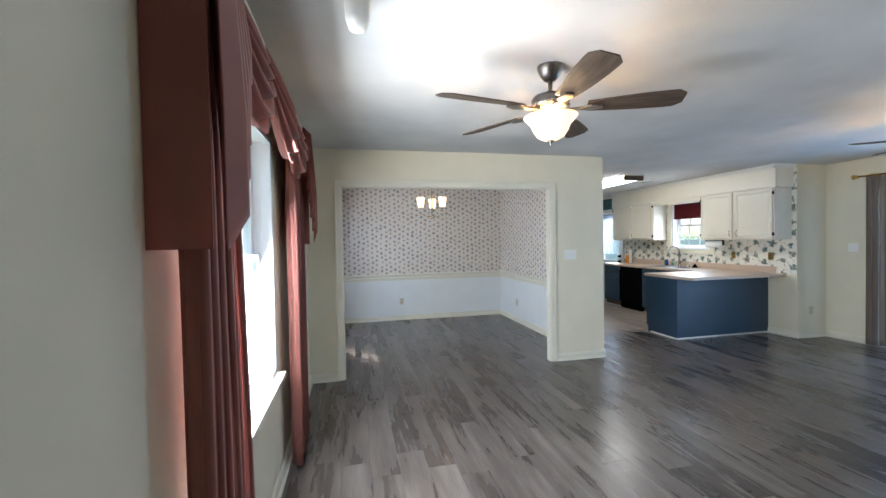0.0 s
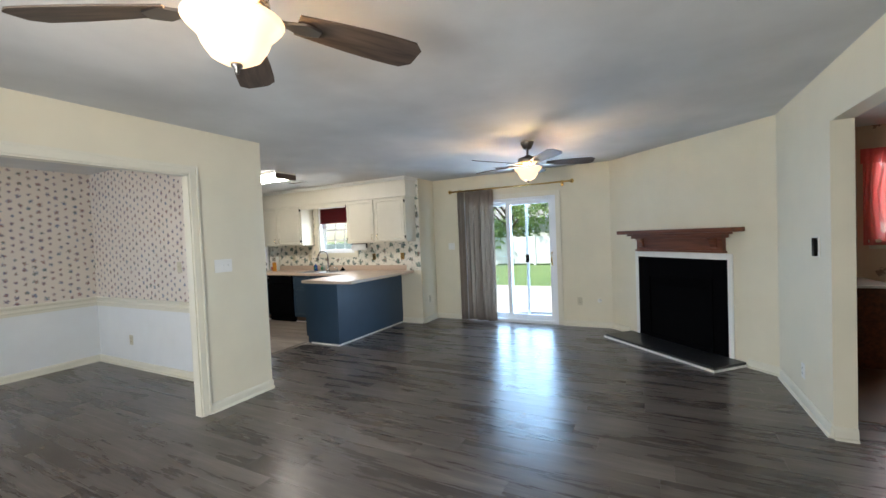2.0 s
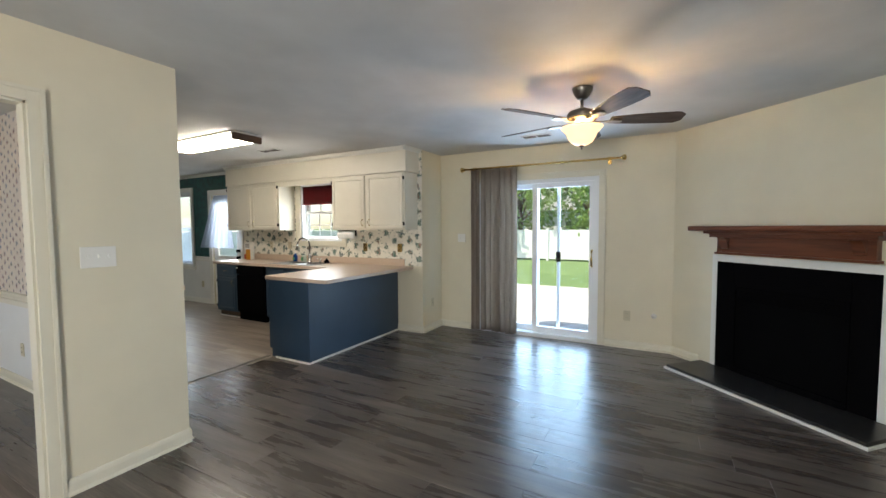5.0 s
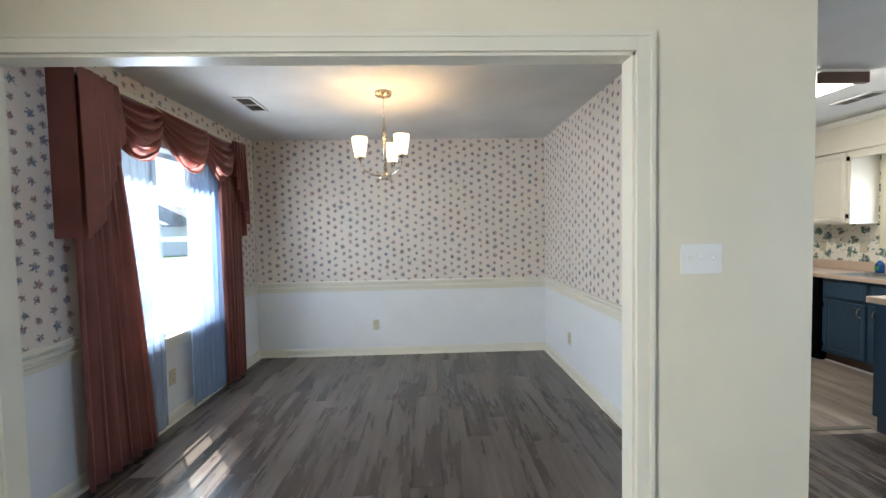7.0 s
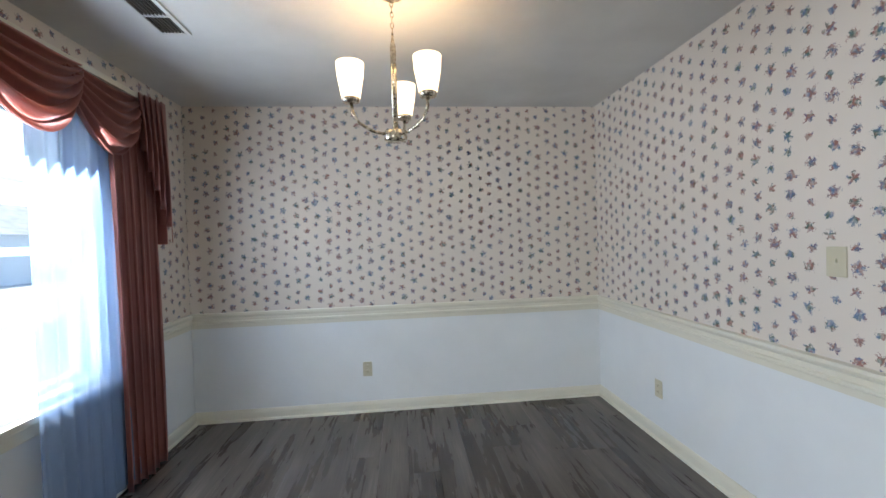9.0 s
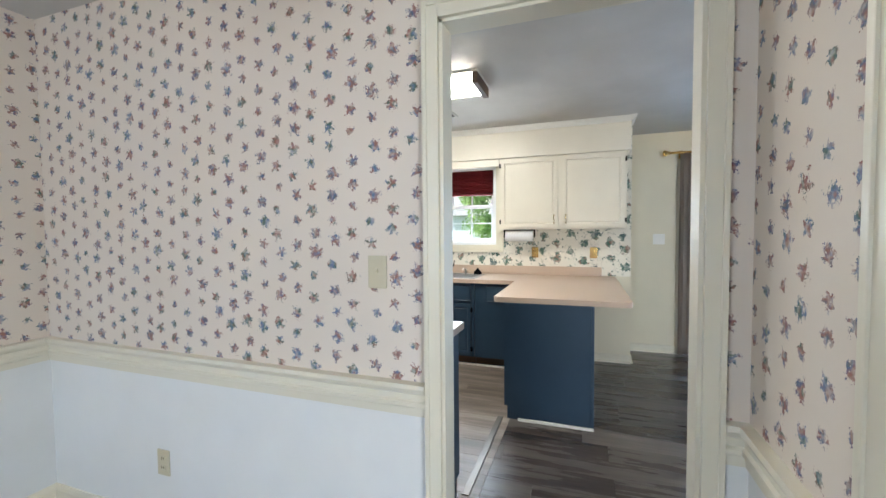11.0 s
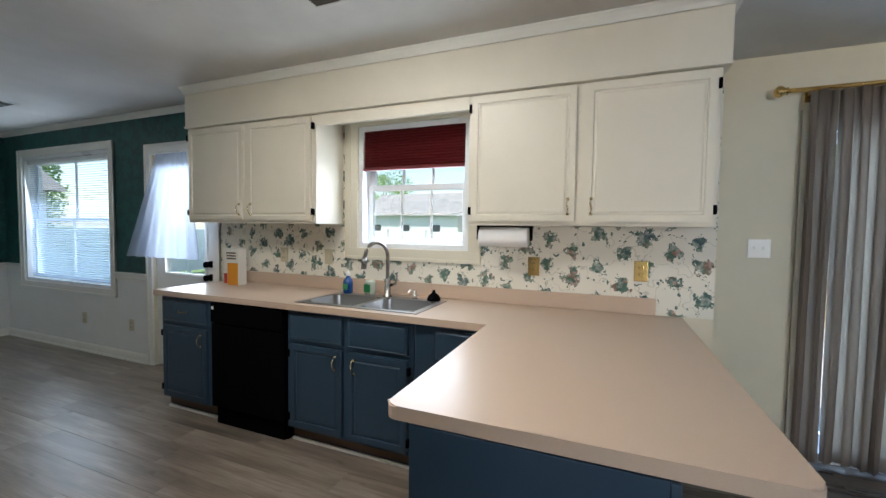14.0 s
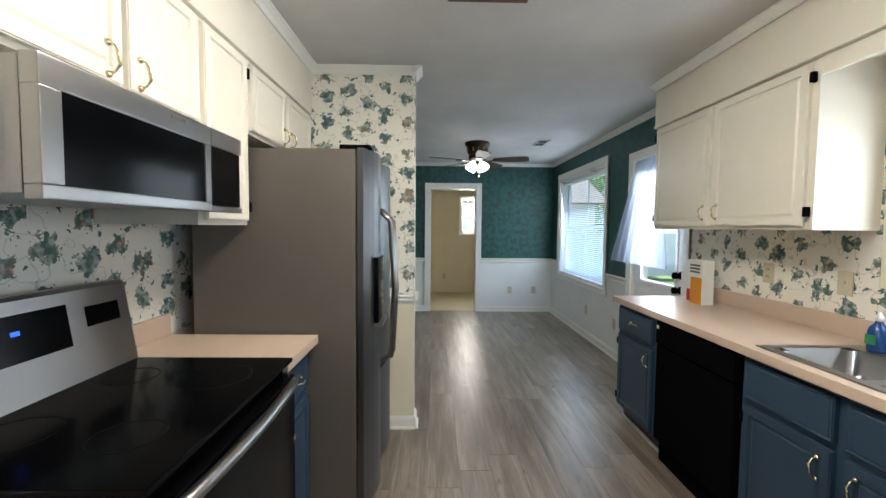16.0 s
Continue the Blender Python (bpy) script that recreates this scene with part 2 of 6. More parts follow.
def part(name, bm, mat, parent, label="", smooth=False):
    ob = new(name, mesh(name, bm, mat, smooth))
    ob.parent = parent
    return tagged(ob, label)


def thing(name, at, label, category, group="", rz=0.0):
    ob = new(name)
    ob.empty_display_size = 0.1
    ob.matrix_world = pose(*at, 0, 0, rz)
    return tagged(ob, label, category, group)


def boxes(name, rows, mat, parent, label="", bevel=0.0):
    bm = bmesh.new()
    for r in rows:
        box(bm, *r, bevel)
    return part(name, bm, mat, parent, label)


def fixed(name, rows, mat, label, category, bevel=0.0):
    """A piece of the setting, made of boxes."""
    bm = bmesh.new()
    for r in rows:
        box(bm, *r, bevel)
    return tagged(new(name, mesh(name, bm, mat)), label, category, kind="structure")


def holed(a0, a1, z0, z1, holes):
    """The rectangle a0..a1, z0..z1 less its holes (a, b, bottom, top), as rectangles."""
    out, at = [], a0
    for a, b, lo, hi in sorted(holes):
        if a > at:
            out.append((at, a, z0, z1))
        if lo > z0:
            out.append((a, b, z0, lo))
        if hi < z1:
            out.append((a, b, hi, z1))
        at = b
    if at < a1:
        out.append((at, a1, z0, z1))
    return out


def wall_x(name, x0, x1, y0, y1, mat, label, holes=(), z0=0.0, z1=H, category="wall"):
    return fixed(name, [(x0, x1, a, b, lo, hi) for a, b, lo, hi in holed(y0, y1, z0, z1, holes)], mat, label, category)


def wall_y(name, y0, y1, x0, x1, mat, label, holes=(), z0=0.0, z1=H, category="wall"):
    return fixed(name, [(a, b, y0, y1, lo, hi) for a, b, lo, hi in holed(x0, x1, z0, z1, holes)], mat, label, category)


# ---- the shell ----
LWIN = (1.28, 2.62, 0.68, 2.08)     # living window: y, y, sill, head
DWIN = (5.40, 6.60, 0.66, 2.08)
SLIDER = (2.32, 3.88, 0.0, 2.02)
KWIN = (5.85, 6.71, 1.22, 2.10)
NWIN = (9.70, 11.36, 0.70, 2.13)
BDOOR = (8.22, 9.05, 0.0, 2.05)
KDOOR = (4.608, 5.363, 0.0, 2.06)
DOPEN = (0.072, 2.46, 0.0, 2.05)
HALL = (3.06, 3.93, 0.0, 2.085)
NDOOR = (4.22, 4.98, 0.0, 2.03)
BWIN = (-1.98, -1.12, 1.22, 2.1)
LAWIN = (4.82, 5.2, 1.25, 2.06)

wall_x("wall_west", WX - 0.16, WX, -2.4, DN + 0.12, M_CREAM, "cream painted exterior wall with two windows", [LWIN, DWIN])
wall_y("wall_partition", PS, PN, WX, 3.17, M_CREAM, "cream painted wall with a wide cased opening", [DOPEN])
wall_x("wall_dining_east", DE, KW, PN, NN, M_CREAM, "wall between dining room and kitchen with a doorway", [KDOOR])
wall_y("wall_dining_north", DN, DN + 0.12, WX, DE, M_CREAM, "end wall of the dining room")
wall_x("wall_sink", SX, SX + 0.16, 4.46, NN + 0.12, M_CREAM, "exterior kitchen wall with window and back door", [KWIN, BDOOR, NWIN])
wall_y("wall_return", 4.46, 4.58, SX + 0.16, SLX + 0.16, M_CREAM, "short cream return wall beside the sliding door")
wall_x("wall_slider", SLX, SLX + 0.16, -0.15, 4.46, M_CREAM, "cream exterior wall with a sliding glass door", [SLIDER])
wall_x("wall_entry_east", 1.78, 1.90, -2.4, SY - 0.13, M_CREAM, "cream wall of the entry")
wall_y("wall_south", SY - 0.12, SY, 3.022, SLX, M_CREAM, "cream south wall with a plain doorway", [HALL])
wall_y("wall_television", SY - 0.12, TY, 1.78, 3.02, M_CREAM, "cream wall that carries the television mount")
wall_y("wall_nook_north", NN, NN + 0.12, KW, SX, M_CREAM, "north wall of the breakfast nook with a doorway", [NDOOR])
wall_y("wall_fridge_stub", 7.86, 7.98, KW, 4.16, M_IVY_Y, "wall end papered with ivy beside the refrigerator")
wall_x("wall_laundry_west", 3.6, 3.72, NN + 0.12, 13.75, M_CREAM, "cream laundry wall")
wall_x("wall_laundry_east", SX, SX + 0.16, NN + 0.12, 13.75, M_CREAM, "cream laundry wall")
wall_y("wall_laundry_north", 13.75, 13.9, 3.6, SX + 0.16, M_CREAM, "cream laundry wall with a small window", [LAWIN])
wall_x("wall_bath_east", BX, BX + 0.16, -2.4, SY - 0.12, M_CREAM, "bathroom exterior wall with a window", [BWIN])
wall_y("wall_bath_south", -2.52, -2.4, WX - 0.16, BX + 0.16, M_CREAM, "bathroom far wall")

# the corner wall that holds the fireplace
bm = bmesh.new()
box(bm, -1.16, 1.16, -0.10, 0.0, 0, H)
ob = tagged(new("wall_fireplace", mesh("wall_fireplace", bm, M_CREAM)), "cream wall set diagonally across the corner", "wall", kind="structure")
ob.matrix_world = pose(5.965, 0.735, 0, 0, 0, 45)

fixed("ceiling", [(WX - 0.16, SLX + 0.16, -2.52, 4.58, H, H + 0.1), (WX - 0.16, SX + 0.16, 4.58, 13.9, H, H + 0.1)], M_CEIL, "white textured plaster ceiling", "ceiling")
fixed("floor", [(WX - 0.16, SLX + 0.16, -2.52, 4.58, -0.1, -0.012), (WX - 0.16, SX + 0.16, 4.58, NN + 0.06, -0.1, -0.012)], M_FLOOR, "grey wood-look vinyl plank floor", "floor")
fixed("floor_laundry", [(3.6, SX + 0.16, NN + 0.06, 13.9, -0.1, 0.0)], M_YVINYL, "pale yellow vinyl floor", "floor")


# ---- more builders ----
def tube(bm, pts, r, n=8, closed=False):
    """A round tube through pts; r is one radius or one for each point."""
    pts = [Vector(p) for p in pts]
    rs = r if isinstance(r, (list, tuple)) else [r] * len(pts)
    rings = []
    for i, p in enumerate(pts):
        a, b = pts[max(i - 1, 0)], pts[min(i + 1, len(pts) - 1)]
        t = (b - a).normalized() if (b - a).length > 1e-9 else Vector((0, 0, 1))
        side = t.cross(Vector((0, 0, 1)) if abs(t.z) < 0.9 else Vector((1, 0, 0))).normalized()
        up = side.cross(t)
        rings.append([bm.verts.new(p + rs[i] * (math.cos(2 * math.pi * k / n) * side + math.sin(2 * math.pi * k / n) * up)) for k in range(n)])
    for a, b in zip(rings, rings[1:]):
        for k in range(n):
            bm.faces.new((a[k], a[(k + 1) % n], b[(k + 1) % n], b[k]))
    for ring in (rings[0], rings[-1]):
        bm.faces.new(ring)


def lathe(bm, profile, n=24, at=(0, 0, 0), caps=True):
    """A body of rotation about z; profile: (radius, z) from bottom to top."""
    rings = []
    for r, z in profile:
        rings.append([bm.verts.new((at[0] + r * math.cos(2 * math.pi * k / n), at[1] + r * math.sin(2 * math.pi * k / n), at[2] + z)) for k in range(n)])
    for a, b in zip(rings, rings[1:]):
        for k in range(n):
            bm.faces.new((a[k], a[(k + 1) % n], b[(k + 1) % n], b[k]))
    if caps:
        bm.faces.new(rings[0])
        bm.faces.new(rings[-1])


def sheet(bm, f, nu, nv):
    """A grid surface from f(u, v), u and v from 0 to 1."""
    g = [[bm.verts.new(f(i / nu, j / nv)) for j in range(nv + 1)] for i in range(nu + 1)]
    for i in range(nu):
        for j in range(nv):
            bm.faces.new((g[i][j], g[i + 1][j], g[i + 1][j + 1], g[i][j + 1]))


def thick(ob, t):
    m = ob.modifiers.new("thickness", "SOLIDIFY")
    m.thickness = t
    m.offset = 0
    return ob


def profile_run(bm, line, prof):
    """Sweeps an outline (out, up) along a straight line from a to b; out is to the left of a-b."""
    a, b = Vector(line[0]), Vector(line[1])
    d = (b - a).normalized()
    out = Vector((-d.y, d.x, 0))
    ra = [bm.verts.new(a + out * o + Vector((0, 0, u))) for o, u in prof]
    rb = [bm.verts.new(b + out * o + Vector((0, 0, u))) for o, u in prof]
    for k in range(len(prof)):
        j = (k + 1) % len(prof)
        bm.faces.new((ra[k], ra[j], rb[j], rb[k]))
    bm.faces.new(ra)
    bm.faces.new(rb)


BASE = [(0, 0), (0.016, 0), (0.016, 0.06), (0.012, 0.075), (0.006, 0.085), (0, 0.085)]
SHOE = [(0.016, 0), (0.030, 0), (0.027, 0.012), (0.016, 0.018)]
RAIL = [(0, 0), (0.010, 0.0), (0.012, 0.03), (0.022, 0.036), (0.022, 0.05), (0.014, 0.056), (0.014, 0.078), (0.026, 0.086), (0.032, 0.10), (0.030, 0.115), (0, 0.118)]
CROWN = [(0, 0), (0.010, 0), (0.014, -0.0), (0.030, 0.03), (0.055, 0.055), (0.066, 0.062), (0.066, 0.075), (0, 0.075)]


def trim(name, lines, profs, mat, label, category="trim"):
    bm = bmesh.new()
    for l in lines:
        for p in profs:
            profile_run(bm, l, p)
    return tagged(new(name, mesh(name, bm, mat)), label, category, kind="structure")


# ---- wall coverings ----
RB, RT = 0.735, 0.853   # dining chair rail
E4 = 0.004
wall_x("wallpaper_dining_east", DE - E4, DE, PN, DN, M_SPRIG_X, "cream wallpaper printed with small blue and red sprigs", [(4.555, 5.416, 0, 2.113)], RB, H, "wallpaper")
wall_x("wallpaper_dining_west", WX, WX + E4, PN, DN, M_SPRIG_X, "cream wallpaper printed with small blue and red sprigs", [DWIN], RB, H, "wallpaper")
wall_y("wallpaper_dining_north", DN - E4, DN, WX, DE, M_SPRIG_Y, "cream wallpaper printed with small blue and red sprigs", (), RB, H, "wallpaper")
wall_y("wallpaper_dining_south", PN, PN + E4, WX, DE, M_SPRIG_Y, "cream wallpaper printed with small blue and red sprigs", [(0.002, 2.53, 0, 2.12)], RB, H, "wallpaper")
wall_x("wainscot_dining_east", DE - E4, DE, PN, DN, M_WAINS, "white painted lower wall", [(4.555, 5.416, 0, 2.113)], 0, RB, "wainscot")
wall_x("wainscot_dining_west", WX, WX + E4, PN, DN, M_WAINS, "white painted lower wall", [(DWIN[0], DWIN[1], DWIN[2], 1)], 0, RB, "wainscot")
wall_y("wainscot_dining_north", DN - E4, DN, WX, DE, M_WAINS, "white painted lower wall", (), 0, RB, "wainscot")
wall_y("wainscot_dining_south", PN, PN + E4, WX, DE, M_WAINS, "white painted lower wall", [(0.002, 2.53, 0, 2.12)], 0, RB, "wainscot")
wall_x("wallpaper_sink", SX - E4, SX, 4.462, 8.14, M_IVY_X, "white wallpaper printed with green ivy", [(5.77, 6.84, 1.14, 2.14)], 0.897, H, "wallpaper")
wall_x("wallpaper_range", KW, KW + E4, 5.42, 7.86, M_IVY_X, "white wallpaper printed with green ivy", (), 0.897, H, "wallpaper")
wall_x("wallpaper_wall_end", 4.16, 4.16 + E4, 7.86, 7.98, M_IVY_X, "white wallpaper printed with green ivy", (), 0.90, H, "wallpaper")
wall_y("wainscot_wall_end", 7.86 - E4, 7.86, KW, 4.16 + E4, M_CREAM, "cream lower part of the wall end", (), 0, 0.88, "wainscot")
wall_x("wainscot_wall_end_side", 4.16, 4.16 + E4, 7.86, 7.98, M_CREAM, "cream lower part of the wall end", (), 0, 0.88, "wainscot")
GR = 0.80
wall_y("wallpaper_nook_north", NN - E4, NN, KW, SX, M_GREEN, "dark teal damask wallpaper", [(4.14, 5.06, 0, 2.11)], GR, H, "wallpaper")
wall_x("wallpaper_nook_east", SX - E4, SX, 8.14, NN, M_GREEN, "dark teal damask wallpaper", [(8.14, 9.13, 0, 2.13), (9.62, 11.44, 0.62, 2.21)], GR, H, "wallpaper")
wall_x("wallpaper_nook_west", KW, KW + E4, 7.98, NN, M_GREEN, "dark teal damask wallpaper", (), GR, H, "wallpaper")
wall_y("wainscot_nook_north", NN - E4, NN, KW, SX, M_WAINS, "white painted lower wall", [(4.14, 5.06, 0, 2.11)], 0, GR, "wainscot")
wall_x("wainscot_nook_east", SX - E4, SX, 8.14, NN, M_WAINS, "white painted lower wall", [(8.14, 9.13, 0, 2.13), (9.62, 11.44, 0.62, 2.21)], 0, GR, "wainscot")

trim("chair_rail_dining", [((DE - E4, PN, RB), (DE - E4, 4.553, RB)), ((DE - E4, 5.418, RB), (DE - E4, DN, RB)), ((DE, DN - E4, RB), (WX, DN - E4, RB)),
     ((WX + E4, DN, RB), (WX + E4, DWIN[1], RB)), ((WX + E4, DWIN[0], RB), (WX + E4, PN, RB)), ((WX, PN + E4, RB), (0.002, PN + E4, RB)), ((2.53, PN + E4, RB), (DE, PN + E4, RB))],
     [RAIL], M_TRIM, "moulded ivory wooden chair rail")
trim("chair_rail_nook", [((SX, NN - E4, GR), (5.06, NN - E4, GR)), ((4.14, NN - E4, GR), (KW, NN - E4, GR)), ((SX - E4, 9.13, GR), (SX - E4, 9.62, GR)), ((SX - E4, 11.44, GR), (SX - E4, NN, GR))],
     [[(o, u * 0.75) for o, u in RAIL]], M_WHITE, "white moulded chair rail")
trim("chair_rail_wall_end", [((4.16, 7.86 - E4, 0.87), (KW, 7.86 - E4, 0.87)), ((4.16 + E4, 7.84, 0.87), (4.16 + E4, 7.98, 0.87))[::-1]], [[(o * 0.9, u * 0.5) for o, u in RAIL]], M_WHITE, "white cap rail on the wall end")

B2 = [BASE, SHOE]
trim("baseboard_dining", [((DE - E4, 5.418, 0), (DE - E4, DN, 0)), ((DE - E4, PN, 0), (DE - E4, 4.553, 0)), ((DE, DN - E4, 0), (WX, DN - E4, 0)), ((WX + E4, DN, 0), (WX + E4, PN, 0)),
     ((WX, PN + E4, 0), (0.002, PN + E4, 0)), ((2.53, PN + E4, 0), (DE, PN + E4, 0))], B2, M_TRIM, "ivory baseboard with shoe moulding", "baseboard")
trim("baseboard_living", [((3.17, PS, 0), (2.53, PS, 0)), ((0.002, PS, 0), (WX, PS, 0)), ((WX, PS, 0), (WX, -2.4, 0)), ((1.78, TY, 0), (3.02, TY, 0)), ((HALL[1], SY, 0), (5.13, SY, 0)),
     ((SLX, 1.52, 0), (SLX, 2.24, 0)), ((SLX, 3.96, 0), (SLX, 4.46, 0)), ((SLX, 4.46, 0), (SX, 4.46, 0)), ((SX, 4.46, 0), (SX, 4.86, 0)), ((3.17, PN, 0), (3.17, PS, 0)),
     ((3.02, TY, 0), (3.02, SY, 0)), ((HALL[1], SY - 0.12, 0), (HALL[1], SY, 0))], B2, M_TRIM, "ivory baseboard with shoe moulding", "baseboard")
d45 = Vector((math.sqrt(0.5), math.sqrt(0.5), 0))
c45 = Vector((5.965, 0.735, 0))
trim("baseboard_fireplace", [(c45 - d45 * 1.15, c45 - d45 * 0.80), (c45 + d45 * 0.80, c45 + d45 * 1.13)], B2, M_TRIM, "ivory baseboard with shoe moulding", "baseboard")
trim("baseboard_nook", [((SX, NN - E4, 0), (5.06, NN - E4, 0)), ((4.14, NN - E4, 0), (KW, NN - E4, 0)), ((SX - E4, 9.13, 0), (SX - E4, NN, 0)), ((KW, NN, 0), (KW, 7.98, 0)),
     ((4.165, 7.86 - E4, 0), (KW + 0.9, 7.86 - E4, 0)), ((4.16 + E4, 7.98, 0), (4.16 + E4, 7.84, 0))], B2, M_WHITE, "white baseboard with shoe moulding", "baseboard")
CROWN = [(o * 0.7, u * 0.65) for o, u in CROWN]
CZ = H - 0.049
trim("crown_kitchen", [((5.92, 4.50, CZ), (5.92, 8.12, CZ)), ((SX, 4.50, CZ), (5.86, 4.50, CZ)), ((SX - E4, 8.12, CZ), (SX - E4, NN, CZ)), ((SX, NN - E4, CZ), (KW, NN - E4, CZ)), ((3.48, 7.86, CZ), (3.48, 5.58, CZ)),
     ((3.48, 7.86 - E4, CZ), (4.165, 7.86 - E4, CZ))[::-1], ((4.16 + E4, 7.80, CZ), (4.16 + E4, 7.98, CZ))[::-1]], [CROWN], M_WHITE, "white crown moulding")


def casing(name, axis, face, out, hole, w, mat, label, sill=False, parent=None):
    """Flat moulded casing round a hole in a wall; face: the wall's plane, out: +1 or -1, the side of the room."""
    a, b, lo, hi = hole
    rows = []
    for t, inset in ((0.018, 0.0), (0.024, w * 0.72)):
        lo_f, hi_f = sorted((face, face + out * t))
        i0 = inset
        rows += [(a - w, a - i0, lo, hi + w, lo_f, hi_f), (b + i0, b + w, lo, hi + w, lo_f, hi_f), (a - i0, b + i0, hi + i0, hi + w, lo_f, hi_f)]
        if sill:
            rows += [(a - w, b + w, lo - w, lo - i0, lo_f, hi_f)]
    put = [(r[4], r[5], r[0], r[1], r[2], r[3]) if axis == "x" else (r[0], r[1], r[4], r[5], r[2], r[3]) for r in rows]
    if parent:
        return boxes(name, put, mat, parent, label, 0.003)
    return fixed(name, put, mat, label, "trim", 0.003)


casing("trim_dining_opening_south", "y", PS, -1, DOPEN, 0.07, M_TRIM, "ivory casing round the wide dining opening")
casing("trim_dining_opening_north", "y", PN + E4, 1, DOPEN, 0.07, M_TRIM, "ivory casing round the wide dining opening")
casing("trim_kitchen_door_dining", "x", DE - E4, -1, KDOOR, 0.055, M_TRIM, "ivory casing round the kitchen doorway")
casing("trim_kitchen_door", "x", KW, 1, KDOOR, 0.055, M_TRIM, "ivory casing round the kitchen doorway")
casing("trim_nook_door", "y", NN - E4, -1, NDOOR, 0.085, M_WHITE, "white casing round the laundry doorway")
JT = 0.012
fixed("jamb_dining_opening", [(DOPEN[0], DOPEN[0] + JT, PS - 0.005, PN + 0.008, 0, DOPEN[3]), (DOPEN[1] - JT, DOPEN[1], PS - 0.005, PN + 0.008, 0, DOPEN[3]), (DOPEN[0], DOPEN[1], PS - 0.005, PN + 0.008, DOPEN[3] - JT, DOPEN[3] - 0.001)], M_TRIM, "ivory lining of the dining opening", "trim")
fixed("jamb_kitchen_door", [(DE - 0.008, KW + 0.005, KDOOR[0], KDOOR[0] + JT, 0, KDOOR[3]), (DE - 0.008, KW + 0.005, KDOOR[1] - JT, KDOOR[1], 0, KDOOR[3]), (DE - 0.008, KW + 0.005, KDOOR[0], KDOOR[1], KDOOR[3] - JT, KDOOR[3] - 0.001)], M_TRIM, "ivory lining of the kitchen doorway", "trim")
fixed("jamb_nook_door", [(NDOOR[0], NDOOR[0] + JT, NN - 0.008, NN + 0.13, 0, NDOOR[3]), (NDOOR[1] - JT, NDOOR[1], NN - 0.008, NN + 0.13, 0, NDOOR[3]), (NDOOR[0], NDOOR[1], NN - 0.008, NN + 0.13, NDOOR[3] - JT, NDOOR[3] - 0.001)], M_WHITE, "white lining of the laundry doorway", "trim")
fixed("threshold_kitchen", [(3.70, 4.64, 5.47, 5.51, 0.0, 0.007)], M_PEWTER, "thin metal floor transition strip", "trim", 0.002)

# ---- windows ----
GL = Nodes("window_glass", 0.02)
_t, _g, _m = GL.n("BsdfTransparent"), GL.n("BsdfGlossy"), GL.n("MixShader")
_g.inputs["Roughness"].default_value = 0.02
_t.inputs[0].default_value = (0.95, 0.98, 0.97, 1)
_m.inputs[0].default_value = 0.05
for a, b in ((_t.outputs[0], _m.inputs[1]), (_g.outputs[0], _m.inputs[2]), (_m.outputs[0], GL.t.nodes["Material Output"].inputs[0])):
    GL.t.links.new(a, b)
M_GLASS = GL.m


def pane(rows, parent):
    ob = boxes("pane", rows, M_GLASS, parent)
    ob.visible_shadow = False
    return ob


def window(name, axis, face, out, hole, label, cols, rows_, cased=0.08, depth=0.16, stool=True, muntin=True):
    """A white double-hung window in a wall's hole. out: direction from the room to the open air."""
    a, b, lo, hi = hole
    w = tagged(new(name), label, "window", kind="structure")

    def place(r):
        # r: along, along, up, up, depth from the room face outward
        d0, d1 = sorted((face + out * r[4], face + out * r[5]))
        return (d0, d1, r[0], r[1], r[2], r[3]) if axis == "x" else (r[0], r[1], d0, d1, r[2], r[3])

    f = 0.035
    boxes("window_frame", [place(r) for r in ((a, a + f, lo, hi, 0.0, depth), (b - f, b, lo, hi, 0.0, depth), (a + f, b - f, hi - f, hi, 0.0, depth), (a + f, b - f, lo, lo + f, 0.0, depth))], M_VINYL, w)
    mid = (lo + hi) / 2
    for n, (z0, z1, d) in enumerate(((lo + f, mid + 0.02, 0.075), (mid - 0.02, hi - f, 0.105))):
        s = 0.04
        a0, b0 = a + f, b - f
        sash = boxes("sash", [place(r) for r in ((a0, a0 + s, z0, z1, d, d + 0.03), (b0 - s, b0, z0, z1, d, d + 0.03), (a0 + s, b0 - s, z1 - s, z1, d, d + 0.03), (a0 + s, b0 - s, z0, z0 + s, d, d + 0.03))], M_VINYL, w, "", 0.003)
        pane([place((a0 + s, b0 - s, z0 + s, z1 - s, d + 0.012, d + 0.016))], sash)
        if muntin:
            bars = []
            for k in range(1, cols):
                m = a0 + s + (b0 - a0 - 2 * s) * k / cols
                bars.append((m - 0.008, m + 0.008, z0 + s, z1 - s, d + 0.006, d + 0.022))
            for k in range(1, rows_):
                m = z0 + s + (z1 - z0 - 2 * s) * k / rows_
                bars.append((a0 + s, b0 - s, m - 0.008, m + 0.008, d + 0.007, d + 0.021))
            boxes("muntin", [place(r) for r in bars], M_VINYL, sash)
    if cased:
        casing("window_casing", axis, face, -out, hole, cased, M_TRIM if name != "window_4" else M_WHITE, "", not stool, w)
    if stool:
        boxes("window_sill", [place((a - cased - 0.02, b + cased + 0.02, lo - 0.03, lo, 0.03, -0.05)), place((a - cased, b + cased, lo - 0.10, lo - 0.03, 0.0, -0.018))], M_TRIM, w, "", 0.004)
    return w


